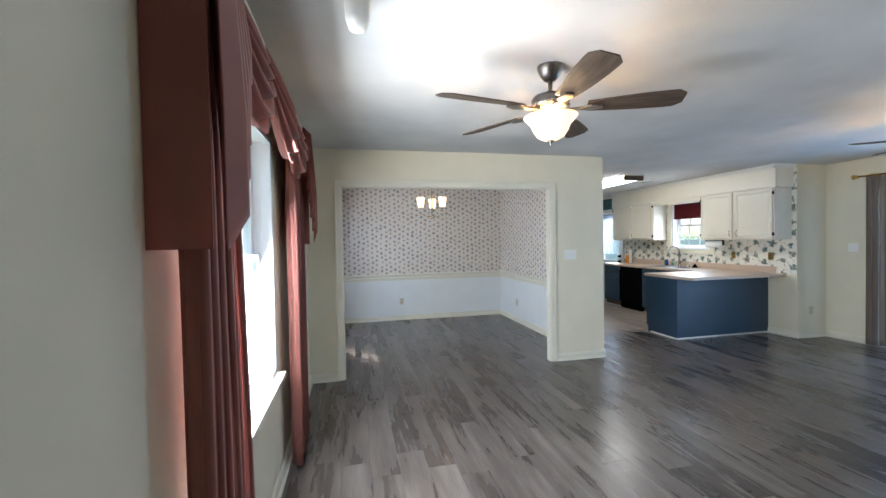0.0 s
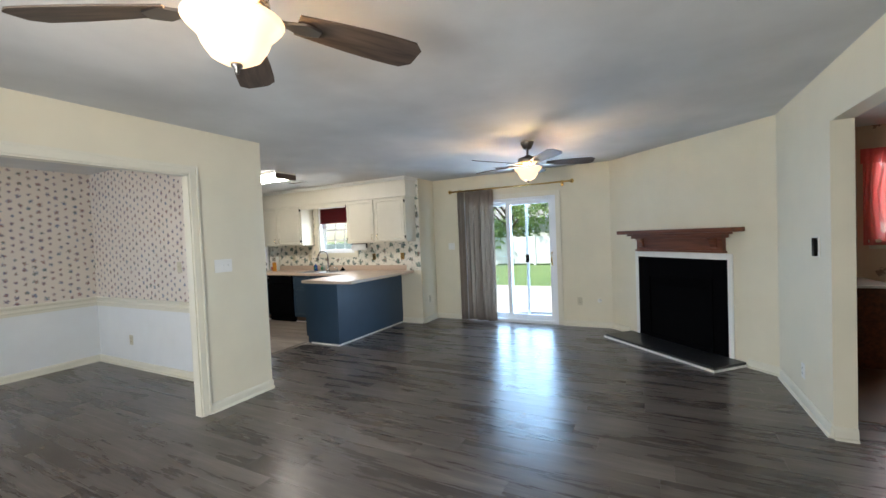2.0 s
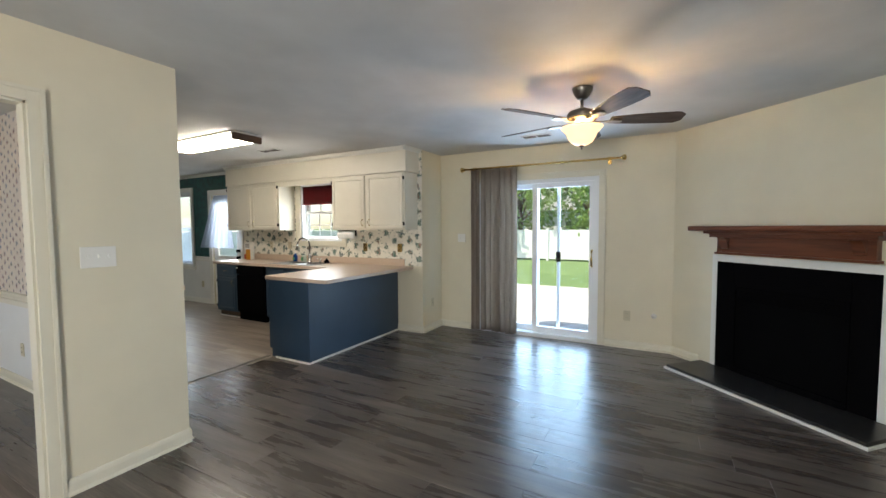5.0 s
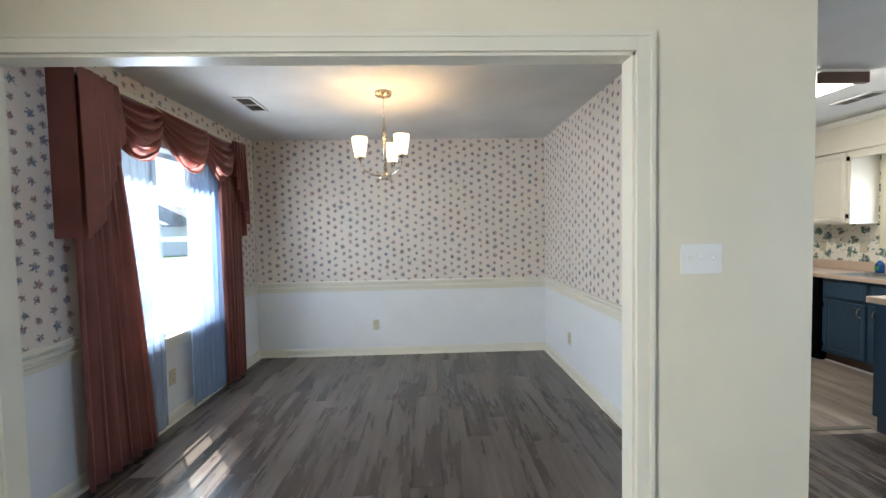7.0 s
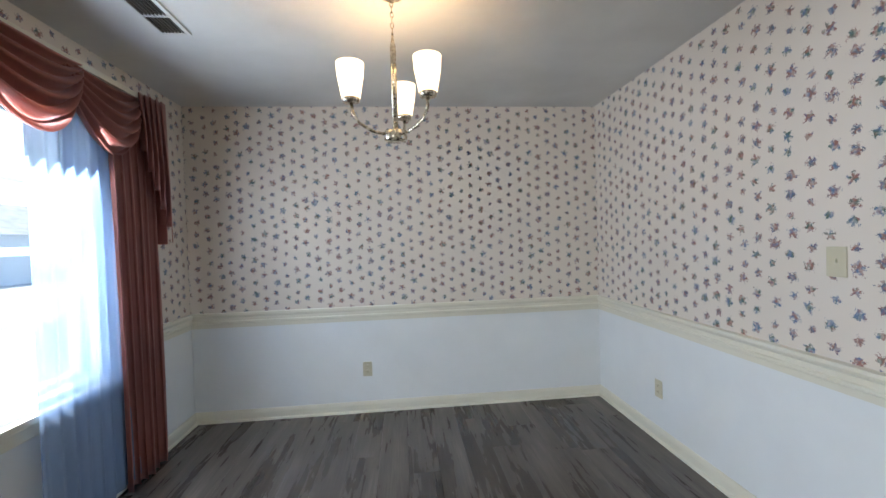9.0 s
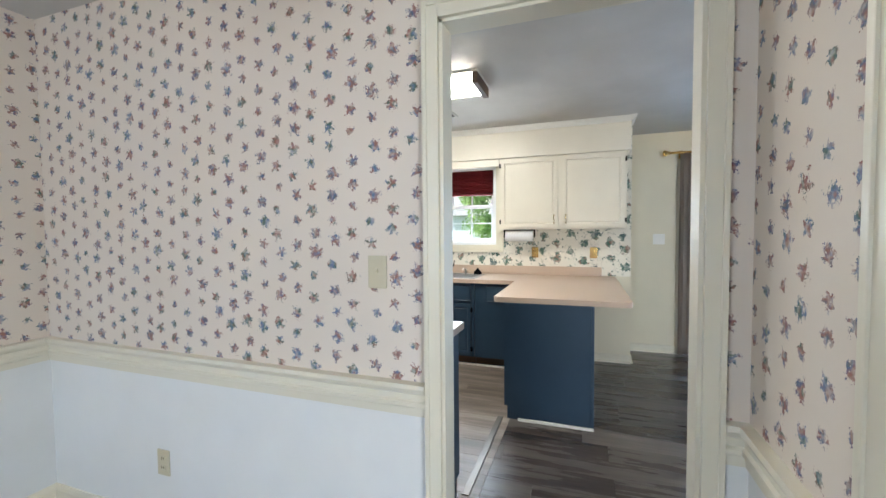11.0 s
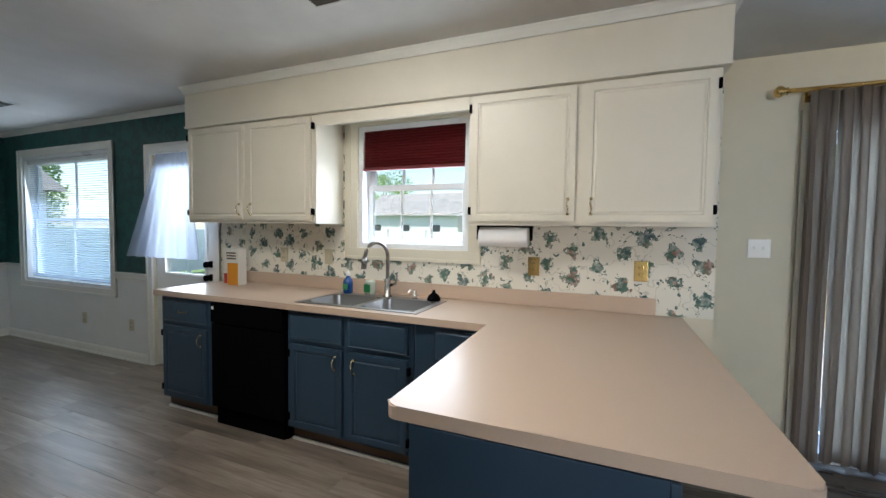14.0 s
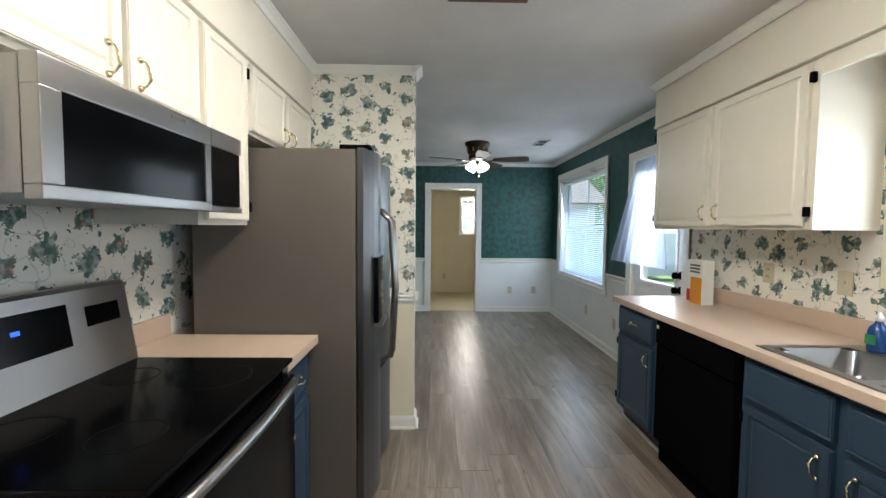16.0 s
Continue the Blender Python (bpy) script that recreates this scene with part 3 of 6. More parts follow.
window("window_1", "x", WX, -1, LWIN, "white double-hung living room window with muntins", 2, 2, 0.0)
window("window_2", "x", WX + E4, -1, DWIN, "white double-hung dining room window with muntins", 2, 2, 0.0)
window("window_3", "x", SX - E4, 1, KWIN, "white double-hung kitchen window above the sink", 3, 2, 0.085, stool=False)
window("window_4", "x", SX - E4, 1, NWIN, "white nook window in a white casing", 2, 1, 0.08, stool=False)
window("window_5", "y", 13.75, 1, LAWIN, "small white laundry window", 2, 2, 0.04)
window("window_6", "x", BX, 1, BWIN, "small white bathroom window", 2, 2, 0.05)

# ---- sliding glass door ----
sd = tagged(new("door_1"), "white sliding glass patio door", "sliding door", kind="structure")
a, b, _, hi = SLIDER
casing("door_casing", "x", SLX, -1, SLIDER, 0.075, M_TRIM, "", False, sd)
boxes("door_frame", [(SLX, SLX + 0.15, a, a + 0.05, 0, hi), (SLX, SLX + 0.15, b - 0.05, b, 0, hi), (SLX, SLX + 0.15, a + 0.05, b - 0.05, hi - 0.05, hi), (SLX - 0.02, SLX + 0.15, a, b, 0, 0.05)], M_VINYL, sd)
mid = 3.10
for y0, y1, d in ((a + 0.05, mid + 0.035, 0.04), (mid - 0.035, b - 0.05, 0.09)):
    st = 0.065
    leaf = boxes("door_leaf", [(SLX + d, SLX + d + 0.035, y0, y0 + st, 0.05, hi - 0.05), (SLX + d, SLX + d + 0.035, y1 - st, y1, 0.05, hi - 0.05), (SLX + d, SLX + d + 0.035, y0 + st, y1 - st, hi - 0.11, hi - 0.05), (SLX + d, SLX + d + 0.035, y0 + st, y1 - st, 0.05, 0.13)], M_VINYL, sd, "", 0.004)
    pane([(SLX + d + 0.014, SLX + d + 0.020, y0 + st, y1 - st, 0.13, hi - 0.11)], leaf)
boxes("screen_stile", [(SLX + 0.128, SLX + 0.145, 2.80, 2.84, 0.06, hi - 0.06)], M_VINYL, sd, "", 0.003)
boxes("screen_latch", [(SLX + 0.115, SLX + 0.128, 2.79, 2.85, 0.97, 1.10)], M_MATTE, sd, "black screen latch", 0.004)
bm = bmesh.new()
tube(bm, [(SLX + 0.04, 2.40, 0.93), (SLX - 0.0, 2.40, 0.94), (SLX - 0.02, 2.40, 1.03), (SLX - 0.0, 2.40, 1.12), (SLX + 0.04, 2.40, 1.13)], 0.012)
part("door_handle", bm, M_BRASS, sd, "brass pull handle", True)

# ---- back door with glass ----
bd = tagged(new("door_2"), "white back door with a tall glass light", "door", kind="structure")
casing("door_casing", "x", SX - E4, -1, BDOOR, 0.08, M_WHITE, "", False, bd)
a, b, _, hi = BDOOR
g = (8.36, 8.90, 0.92, 1.92)
leaf = boxes("door_leaf", [(SX + 0.02, SX + 0.065, y0, y1, z0, z1) for y0, y1, z0, z1 in holed(a + 0.01, b - 0.01, 0.012, hi - 0.01, [g])], M_WHITE, bd)
boxes("glazing_bead", [(SX + 0.008, SX + 0.02, g[0] - 0.03, g[0], g[2] - 0.03, g[3] + 0.03), (SX + 0.008, SX + 0.02, g[1], g[1] + 0.03, g[2] - 0.03, g[3] + 0.03), (SX + 0.008, SX + 0.02, g[0], g[1], g[2] - 0.03, g[2]), (SX + 0.008, SX + 0.02, g[0], g[1], g[3], g[3] + 0.03)], M_WHITE, leaf, "", 0.004)
pane([(SX + 0.04, SX + 0.046, g[0], g[1], g[2], g[3])], leaf)
bm = bmesh.new()
for z in (0.90, 1.02):
    lathe(bm, [(0.012, -0.06), (0.027, -0.055), (0.027, -0.03), (0.013, -0.02), (0.013, 0.0), (0.032, 0.0), (0.032, 0.008)], 16)
    for v in bm.verts:
        if v.tag is False:
            v.co = Vector((SX + 0.012 + v.co.z, 8.29 + v.co.x, z + v.co.y))
            v.tag = True
part("door_knob", bm, M_MATTE, leaf, "black knob and deadbolt", True)

# ---- curtains ----
CL = Nodes("dusty_rose_cloth", 0.55)
_n = CL.noise(240, 2, stretch=(1, 1, 0.15))
CL.color(CL.mix(CL.ramp(CL.noise(5, 3), (0.3, 0.0), (0.7, 1.0)), (0.25, 0.082, 0.062), (0.34, 0.120, 0.092)))
CL.b.inputs["Sheen Weight"].default_value = 0.25
_tr, _ad = CL.n("BsdfTranslucent"), CL.n("MixShader")
_tr.inputs[0].default_value = (0.62, 0.28, 0.23, 1)
_ad.inputs[0].default_value = 0.32
CL.t.links.new(CL.b.outputs[0], _ad.inputs[1])
CL.t.links.new(_tr.outputs[0], _ad.inputs[2])
CL.t.links.new(_ad.outputs[0], CL.t.nodes["Material Output"].inputs[0])
CL.bump(_n, 0.15, 0.002)
M_ROSE = CL.m


def sheer(name, c, clear):
    k = Nodes(name, 0.8)
    tp, tl, m1, m2 = k.n("BsdfTransparent"), k.n("BsdfTranslucent"), k.n("MixShader"), k.n("MixShader")
    tl.inputs[0].default_value = (*c, 1)
    k.color(c)
    m1.inputs[0].default_value = 0.35
    weave = k.noise(7, 2, stretch=(1, 1, 0.2))
    k.t.links.new(k.math("MULTIPLY_ADD", weave, 0.3, clear - 0.15), m2.inputs[0])
    k.t.links.new(k.b.outputs[0], m1.inputs[1])
    k.t.links.new(tl.outputs[0], m1.inputs[2])
    k.t.links.new(m1.outputs[0], m2.inputs[1])
    k.t.links.new(tp.outputs[0], m2.inputs[2])
    k.t.links.new(m2.outputs[0], k.t.nodes["Material Output"].inputs[0])
    return k.m


# White cloths; the blue cast of the sky is mixed into their colour.
M_SHEER = sheer("skylit_sheer", (0.34, 0.46, 0.66), 0.45)
M_LACE = sheer("skylit_lace", (0.44, 0.53, 0.70), 0.25)
TP = Nodes("taupe_curtain_cloth", 0.8)
TP.color(TP.mix(TP.noise(5, 3), (0.20, 0.165, 0.14), (0.29, 0.24, 0.205)))
_tt, _tm = TP.n("BsdfTranslucent"), TP.n("MixShader")
_tt.inputs[0].default_value = (0.62, 0.52, 0.43, 1)
_tm.inputs[0].default_value = 0.42
TP.t.links.new(TP.b.outputs[0], _tm.inputs[1])
TP.t.links.new(_tt.outputs[0], _tm.inputs[2])
TP.t.links.new(_tm.outputs[0], TP.t.nodes["Material Output"].inputs[0])
TP.bump(TP.noise(300, 2), 0.2, 0.002)
M_TAUPE = TP.m
M_PINK = sheer("pink_sheer", (0.80, 0.16, 0.15), 0.3)


def drape(name, x, y0, y1, z0, z1, folds, amp, mat, parent, label="", seed=0, taper=0.0, toward=0):
    """A hanging pleated cloth along y. taper: how far its edge towards 'toward' is drawn in at the middle height."""
    rnd = random.Random(seed)
    ph = [rnd.uniform(-0.6, 0.6) for _ in range(folds + 2)]
    am = [rnd.uniform(0.6, 1.15) for _ in range(folds + 2)]

    def f(u, v):
        k = u * folds
        i = int(min(k, folds))
        z = z1 + (z0 - z1) * v
        pull = 1.0 - taper * v
        uu = u * pull if toward < 0 else 1 - (1 - u) * pull
        y = y0 + (y1 - y0) * uu
        d = amp * (0.45 + 0.55 * min(1, v * 4)) * am[i] * math.sin(2 * math.pi * k + ph[0] + 0.5 * math.sin(3 * v + ph[i]))
        return Vector((x + d, y + 0.35 * amp * math.sin(4 * math.pi * k + ph[1]), z + 0.006 * math.sin(9 * u + seed)))

    bm = bmesh.new()
    sheet(bm, f, folds * 12, 22)
    ob = part(name, bm, mat, parent, label, True)
    return thick(ob, 0.003)


def swag(x, ya, yb, z_top, drop, parent, seed, lean=0.0):
    """A draped swag of cloth that sags between two points in deep curved folds."""
    def f(u, v):
        sag = (1 - (2 * u - 1) ** 2) ** 0.85
        y = ya + (yb - ya) * (u + lean * v * math.sin(math.pi * u))
        z = z_top - 0.07 * v * (1 - sag) - drop * sag * v - 0.015 * sag
        fold = 0.030 * math.sin(v * 5.2 * 2 * math.pi + 1.2 * math.sin(3 * u + seed)) * (0.25 + 0.75 * sag)
        return Vector((x + fold + 0.055 * sag * math.sin(math.pi * min(1.0, v * 0.9)), y, z - abs(fold) * 0.3))

    bm = bmesh.new()
    sheet(bm, f, 26, 54)
    return thick(part("swag", bm, M_ROSE, parent, "", True), 0.004)


def tail(x, ya, yb, z_top, long_, short, steps, parent):
    """A cascade (jabot): pleats whose hem climbs in steps from ya (long) to yb (short)."""
    def f(u, v):
        k = u * steps
        i = min(int(k), steps - 1)
        w = k - i
        out, back = min(1.0, w / 0.7), max(0.0, (w - 0.7) / 0.3)
        hem = long_ + (short - long_) * (i + 0.9 * out) / steps
        z = z_top + (hem - z_top) * v
        y = ya + (yb - ya) * (i + 1.55 * out - 0.55 * back) / (steps + 0.5)
        d = 0.046 * (0.30 + 0.70 * out - back) * min(1.0, 0.35 + v)
        return Vector((x + d + 0.008 * (steps - i), y, z))

    bm = bmesh.new()
    sheet(bm, f, steps * 20, 24)
    return thick(part("tail", bm, M_ROSE, parent, "", True), 0.004)


def curtain_set(y0, y1, top, hem, label, n, tw, rw):
    w = thing("window_curtain", (0, 0, 0), label, "curtain", "rose swag curtains")
    x = WX
    bm = bmesh.new()
    box(bm, x, x + 0.13, y0 + 0.03, y1 - 0.03, top - 0.03, top, 0.004)
    part("board", bm, M_TRIM, w, "ivory mounting board")
    # side drapes
    drape("panel", x + 0.085, y0 + 0.01, y0 + 0.31, 0.015, top - 0.03, 6, 0.040, M_ROSE, w, "", n + 1, -0.75, -1)
    drape("panel", x + 0.085, y1 - rw, y1 - 0.02, 0.015, top - 0.03, 6, 0.036, M_ROSE, w, "", n + 2, 0.08, 1)
    xv = x + 0.105
    span = y1 - y0
    swag(xv, y0 + span * 0.09, y0 + span * 0.39, top - 0.005, 0.38, w, n, 0.05)
    swag(xv + 0.015, y0 + span * 0.33, y0 + span * 0.68, top - 0.005, 0.38, w, n + 3, 0.05)
    swag(xv, y0 + span * 0.62, y0 + span * 0.92, top - 0.005, 0.38, w, n + 5, 0.05)
    tail(xv + 0.012, y0, y0 + tw, top, hem - 0.02, 1.96, 5, w)
    tail(xv + 0.015, y1, y1 - 0.22, top, hem, 1.95, 5, w)
    for yy in (y0, y1):
        boxes("return", [(x + 0.004, xv + 0.038, yy - 0.004, yy + 0.004, hem - 0.01, top)], M_ROSE, w)
    return w


curtain_set(1.085, 3.28, 2.28, 1.46, "dusty rose swag valance with long side drapes", 11, 0.30, 0.58)
dc = curtain_set(5.07, 6.98, 2.28, 1.40, "dusty rose swag valance with long drapes over sheers", 23, 0.30, 0.42)
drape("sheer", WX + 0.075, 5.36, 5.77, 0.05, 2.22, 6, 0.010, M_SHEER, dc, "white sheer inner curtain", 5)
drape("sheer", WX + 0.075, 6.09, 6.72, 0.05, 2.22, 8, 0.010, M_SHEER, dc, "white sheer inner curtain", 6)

# curtain and brass rod beside the sliding door
rod = thing("curtain_rod", (6.70, 3.07, 2.20), "polished brass curtain rod over the patio door", "curtain rod")
bm = bmesh.new()
tube(bm, [(0, -0.97, 0), (0, 0.98, 0)], 0.013, 12)
part("rod", bm, M_BRASS, rod, "", True)
for s in (-1, 1):
    bm = bmesh.new()
    lathe(bm, [(0.013, 0), (0.024, 0.006), (0.016, 0.014), (0.030, 0.03), (0.034, 0.045), (0.028, 0.06), (0.006, 0.07)], 16)
    bmesh.ops.rotate(bm, verts=bm.verts, matrix=Matrix.Rotation(radians(-90 * s), 3, "X"))
    bmesh.ops.translate(bm, verts=bm.verts, vec=(0, s * 0.975, 0))
    part("finial", bm, M_BRASS, rod, "", True)
    boxes("bracket", [(0.0, 0.068, s * 0.86 - 0.012, s * 0.86 + 0.012, -0.03, -0.01), (0.058, 0.068, s * 0.86 - 0.02, s * 0.86 + 0.02, -0.06, 0.03)], M_BRASS, rod, "", 0.002)
tc = thing("curtain", (6.69, 3.62, 0.0), "taupe pinch-pleated curtain hanging from the brass rod", "curtain")
drape("cloth", 0.0, -0.31, -0.02, 0.02, 2.185, 4, 0.040, M_TAUPE, tc, "", 77)
drape("cloth", 0.012, -0.05, 0.19, 0.028, 2.185, 3, 0.046, M_TAUPE, tc, "", 78)
drape("cloth", 0.0, 0.205, 0.33, 0.02, 2.185, 2, 0.030, M_TAUPE, tc, "", 79)

# white lace curtain on the back door
lc = thing("door_curtain", (SX - 0.03, 8.66, 0.0), "short white sheer curtain over the back door glass", "curtain")


def lace(u, v):
    spread = 0.20 + 0.30 * v
    y = (2 * u - 1) * spread
    return Vector((0.012 * math.sin(u * 44) * (0.4 + v) - 0.05 - 0.05 * v, y + 0.08 * v, 2.02 - 0.95 * v))


bm = bmesh.new()
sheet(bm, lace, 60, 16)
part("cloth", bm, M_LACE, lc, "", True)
bm = bmesh.new()
tube(bm, [(-0.05, -0.26, 2.02), (-0.05, 0.26, 2.02)], 0.006)
tube(bm, [(-0.05, -0.26, 2.02), (0.03, -0.26, 2.02)], 0.006)
tube(bm, [(-0.05, 0.26, 2.02), (0.03, 0.26, 2.02)], 0.006)
part("rod", bm, M_VINYL, lc)

# burgundy pleated shade over the sink window
sh = thing("pleated_shade", (SX - 0.03, 6.28, 1.80), "burgundy pleated window shade, half raised", "window shade")
M_BURG = paint("burgundy_pleats", (0.16, 0.012, 0.015), 0.6, 0.15, 0.05)
bm = bmesh.new()
sheet(bm, lambda u, v: Vector((0.045 + 0.010 * (1 if round(v * 28) % 2 else -1), -0.41 + 0.82 * u, 0.27 - 0.27 * v)), 2, 28)
thick(part("pleats", bm, M_BURG, sh), 0.003)
boxes("bottom_rail", [(0.03, 0.06, -0.41, 0.41, -0.018, 0.002)], M_BURG, sh, "", 0.003)

# white blinds in the nook window
bl = thing("window_blind", (SX + 0.04, 10.53, 0.74), "white slatted blinds, lowered and half open", "window blind")
# White slats, with the blue of the skylight put into their colour.
M_SLAT = sheer("skylit_slat", (0.55, 0.66, 0.80), 0.10)
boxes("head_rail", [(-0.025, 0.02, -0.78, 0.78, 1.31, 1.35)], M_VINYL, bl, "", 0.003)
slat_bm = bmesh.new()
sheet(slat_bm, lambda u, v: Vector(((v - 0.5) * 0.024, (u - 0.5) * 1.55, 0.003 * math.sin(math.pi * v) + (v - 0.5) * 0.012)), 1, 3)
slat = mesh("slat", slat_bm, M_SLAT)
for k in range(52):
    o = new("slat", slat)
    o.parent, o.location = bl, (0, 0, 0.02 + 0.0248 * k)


# ---- kitchen ----
def pull(bm, at, turn, length=0.10):
    """An ornate arched pull with rosettes; turn: matrix from local (along z, out along -y)."""
    pts = [(0, 0.0, -length / 2), (0, -0.018, -length * 0.42), (0.004, -0.028, -length * 0.18), (-0.004, -0.028, length * 0.18), (0, -0.018, length * 0.42), (0, 0.0, length / 2)]
    t = turn
    tube(bm, [Vector(at) + t @ Vector(p) for p in pts], [0.005, 0.003, 0.0045, 0.0045, 0.003, 0.005], 8)
    for s in (-1, 1):
        c = Vector(at) + t @ Vector((0, 0, s * length / 2))
        tube(bm, [c, c + t @ Vector((0, -0.006, 0)), c + t @ Vector((0, -0.010, 0))], [0.0095, 0.0085, 0.003], 10)


UP = Matrix.Identity(3)
ACROSS = Matrix.Rotation(radians(90), 3, "Y")


def door_panel(parent, x0, x1, z0, z1, mat, handle=None, hinge=None, hmat=None, flat=False):
    """A framed door or drawer front lying in y -0.022..0, its face towards -y."""
    s = 0.05 if not flat else 0.018
    bm = bmesh.new()
    box(bm, x0, x1, -0.022, -0.001, z0, z1)
    front = [f for f in bm.faces if f.calc_center_median().y < -0.0215]
    bmesh.ops.inset_region(bm, faces=front, thickness=0.006, depth=-0.0)
    if not flat:
        bmesh.ops.inset_region(bm, faces=front, thickness=s - 0.006, depth=0.0)
        bmesh.ops.inset_region(bm, faces=front, thickness=0.006, depth=-0.008)
        bmesh.ops.inset_region(bm, faces=front, thickness=0.010, depth=0.0)
        bmesh.ops.inset_region(bm, faces=front, thickness=0.012, depth=0.005)
    else:
        bmesh.ops.inset_region(bm, faces=front, thickness=0.010, depth=-0.004)
        bmesh.ops.inset_region(bm, faces=front, thickness=0.006, depth=0.004)
    edge = [e for e in bm.edges if all(abs(v.co.y + 0.022) < 1e-5 for v in e.verts) and (all(abs(v.co.x - x0) < 1e-5 for v in e.verts) or all(abs(v.co.x - x1) < 1e-5 for v in e.verts) or all(abs(v.co.z - z0) < 1e-5 for v in e.verts) or all(abs(v.co.z - z1) < 1e-5 for v in e.verts))]
    bmesh.ops.bevel(bm, geom=edge, offset=0.004, segments=2, affect="EDGES")
    d = part("drawer" if flat else "door", bm, mat, parent)
    if handle:
        bm = bmesh.new()
        pull(bm, (handle[0], -0.022, handle[1]), ACROSS if flat else UP, 0.078)
        part("handle", bm, hmat or M_PULL, d, "polished brass pull", True)
    if hinge:
        for z in (z0 + 0.06, z1 - 0.06):
            boxes("hinge", [(hinge - 0.007, hinge + 0.007, -0.026, -0.001, z - 0.022, z + 0.022)], M_MATTE, d, "dark metal hinge", 0.002)
    return d


def cabinet(name, at, rz, w, z0, z1, depth, mat, label, doors, drawers=(), toe=False, category="kitchen cabinet", group="", low=0.0):
    """Doors: (x0, x1, z0, z1, handle or None, hinge or None), in the cabinet's own metres from its corner; its face looks to -y."""
    c = thing(name, at, label, category, group, rz)
    rows = [(0, w, 0, depth, z0, z1)] if not toe else [(0, w, 0, depth, 0.10, z1), (0.0, w, 0.06, depth, 0.0, 0.10)]
    if low:
        rows = [(0, w, 0, 0.02, 0.10, z1), (0, w, 0.0201, depth, 0.10, low), (0.0, w, 0.06, depth, 0.0, 0.10)]
    boxes("body", rows, mat, c, "", 0.002)
    for d in doors:
        door_panel(c, *d[:4], mat, d[4], d[5])
    for d in drawers:
        door_panel(c, *d[:4], mat, d[4], None, flat=True)
    if toe:
        boxes("toe_kick", [(0.0, w, 0.05, 0.058, 0.025, 0.10)], M_TOE, c, "brown toe kick")
        boxes("shoe_moulding", [(0.0, w, 0.035, 0.05, 0.0, 0.018)], M_WHITE, c, "white shoe moulding", 0.004)
    return c


M_TOE = paint("brown_toe_board", (0.12, 0.065, 0.04), 0.6, 0.15, 0.1)
FX = 5.665   # face of the east base cabinets
G1 = "navy base cabinets"
cabinet("base_cabinet", (FX, 8.03, 0), -90, 0.51, 0, 0.855, SX - FX - E4, M_NAVY, "slate blue base cabinet with one drawer and door", [(0.03, 0.48, 0.12, 0.64, (0.43, 0.56), 0.025)], [(0.03, 0.48, 0.67, 0.83, (0.255, 0.75))], True, group=G1)
cabinet("base_cabinet", (FX, 6.84, 0), -90, 0.88, 0, 0.855, SX - FX - E4, M_NAVY, "slate blue sink cabinet with two doors", [(0.03, 0.42, 0.12, 0.64, (0.375, 0.56), 0.025), (0.46, 0.85, 0.12, 0.64, (0.505, 0.56), 0.855)], [(0.03, 0.42, 0.67, 0.83, None), (0.46, 0.85, 0.67, 0.83, None)], True, group=G1, low=0.70)
cabinet("base_cabinet", (FX, 5.955, 0), -90, 0.51, 0, 0.855, SX - FX - E4, M_NAVY, "slate blue corner cabinet beside the peninsula", [], [(0.12, 0.48, 0.67, 0.83, None)], True, group=G1)
pn = thing("peninsula_cabinet", (4.64, 4.86, 0), "slate blue peninsula base with plain back panels", "kitchen cabinet")
boxes("body", [(0.0, SX - 4.64 - 0.002, 0.0, 0.58, 0.0, 0.855)], M_NAVY, pn, "", 0.002)
boxes("side_panel", [(-0.012, -0.001, 0.0, 0.60, 0.10, 0.853)], M_NAVY, pn, "", 0.002)
boxes("corner_trim", [(-0.018, 0.012, -0.016, 0.004, 0.02, 0.853)], M_NAVY, pn, "", 0.003)
boxes("shoe_moulding", [(-0.028, 1.58, -0.016, -0.001, 0.0, 0.02), (-0.026, -0.013, 0.0, 0.50, 0.0, 0.02)], M_WHITE, pn, "white shoe moulding", 0.004)

# dishwasher
dw = thing("dishwasher", (FX, 7.50, 0), "black built-in dishwasher under the counter", "dishwasher", rz=-90)
boxes("body", [(0.02, 0.64, 0.02, 0.55, 0.0, 0.845)], M_MATTE, dw)
boxes("door", [(0.015, 0.645, -0.028, 0.018, 0.13, 0.70)], M_MATTE, dw, "", 0.006)
boxes("control_panel", [(0.015, 0.645, -0.034, 0.018, 0.71, 0.845)], M_MATTE, dw, "", 0.006)
boxes("kick_plate", [(0.03, 0.63, 0.0, 0.02, 0.0, 0.12)], M_MATTE, dw)
boxes("badge", [(0.025, 0.045, -0.036, -0.033, 0.80, 0.82)], M_PLATEW, dw, "small pale badge")

# worktops
wt = thing("worktop", (0, 0, 0.895), "beige laminate worktop with peninsula and low backsplash", "worktop")
SK = (5.69, 6.10, 5.97, 6.77)   # sink cut-out
bm = bmesh.new()


def prism(bm, pts, z0, z1, bevel=0.0, seam=99.0):
    lo = [bm.verts.new((x, y, z0)) for x, y in pts]
    hi_ = [bm.verts.new((x, y, z1)) for x, y in pts]
    n = len(pts)
    fs = [bm.faces.new(hi_), bm.faces.new(lo[::-1])] + [bm.faces.new((lo[i], lo[(i + 1) % n], hi_[(i + 1) % n], hi_[i])) for i in range(n)]
    if bevel:
        bmesh.ops.bevel(bm, geom=[e for e in fs[0].edges if not all(abs(v.co.y - seam) < 1e-4 and v.co.x > 5.6 for v in e.verts)], offset=bevel, segments=3, affect="EDGES")


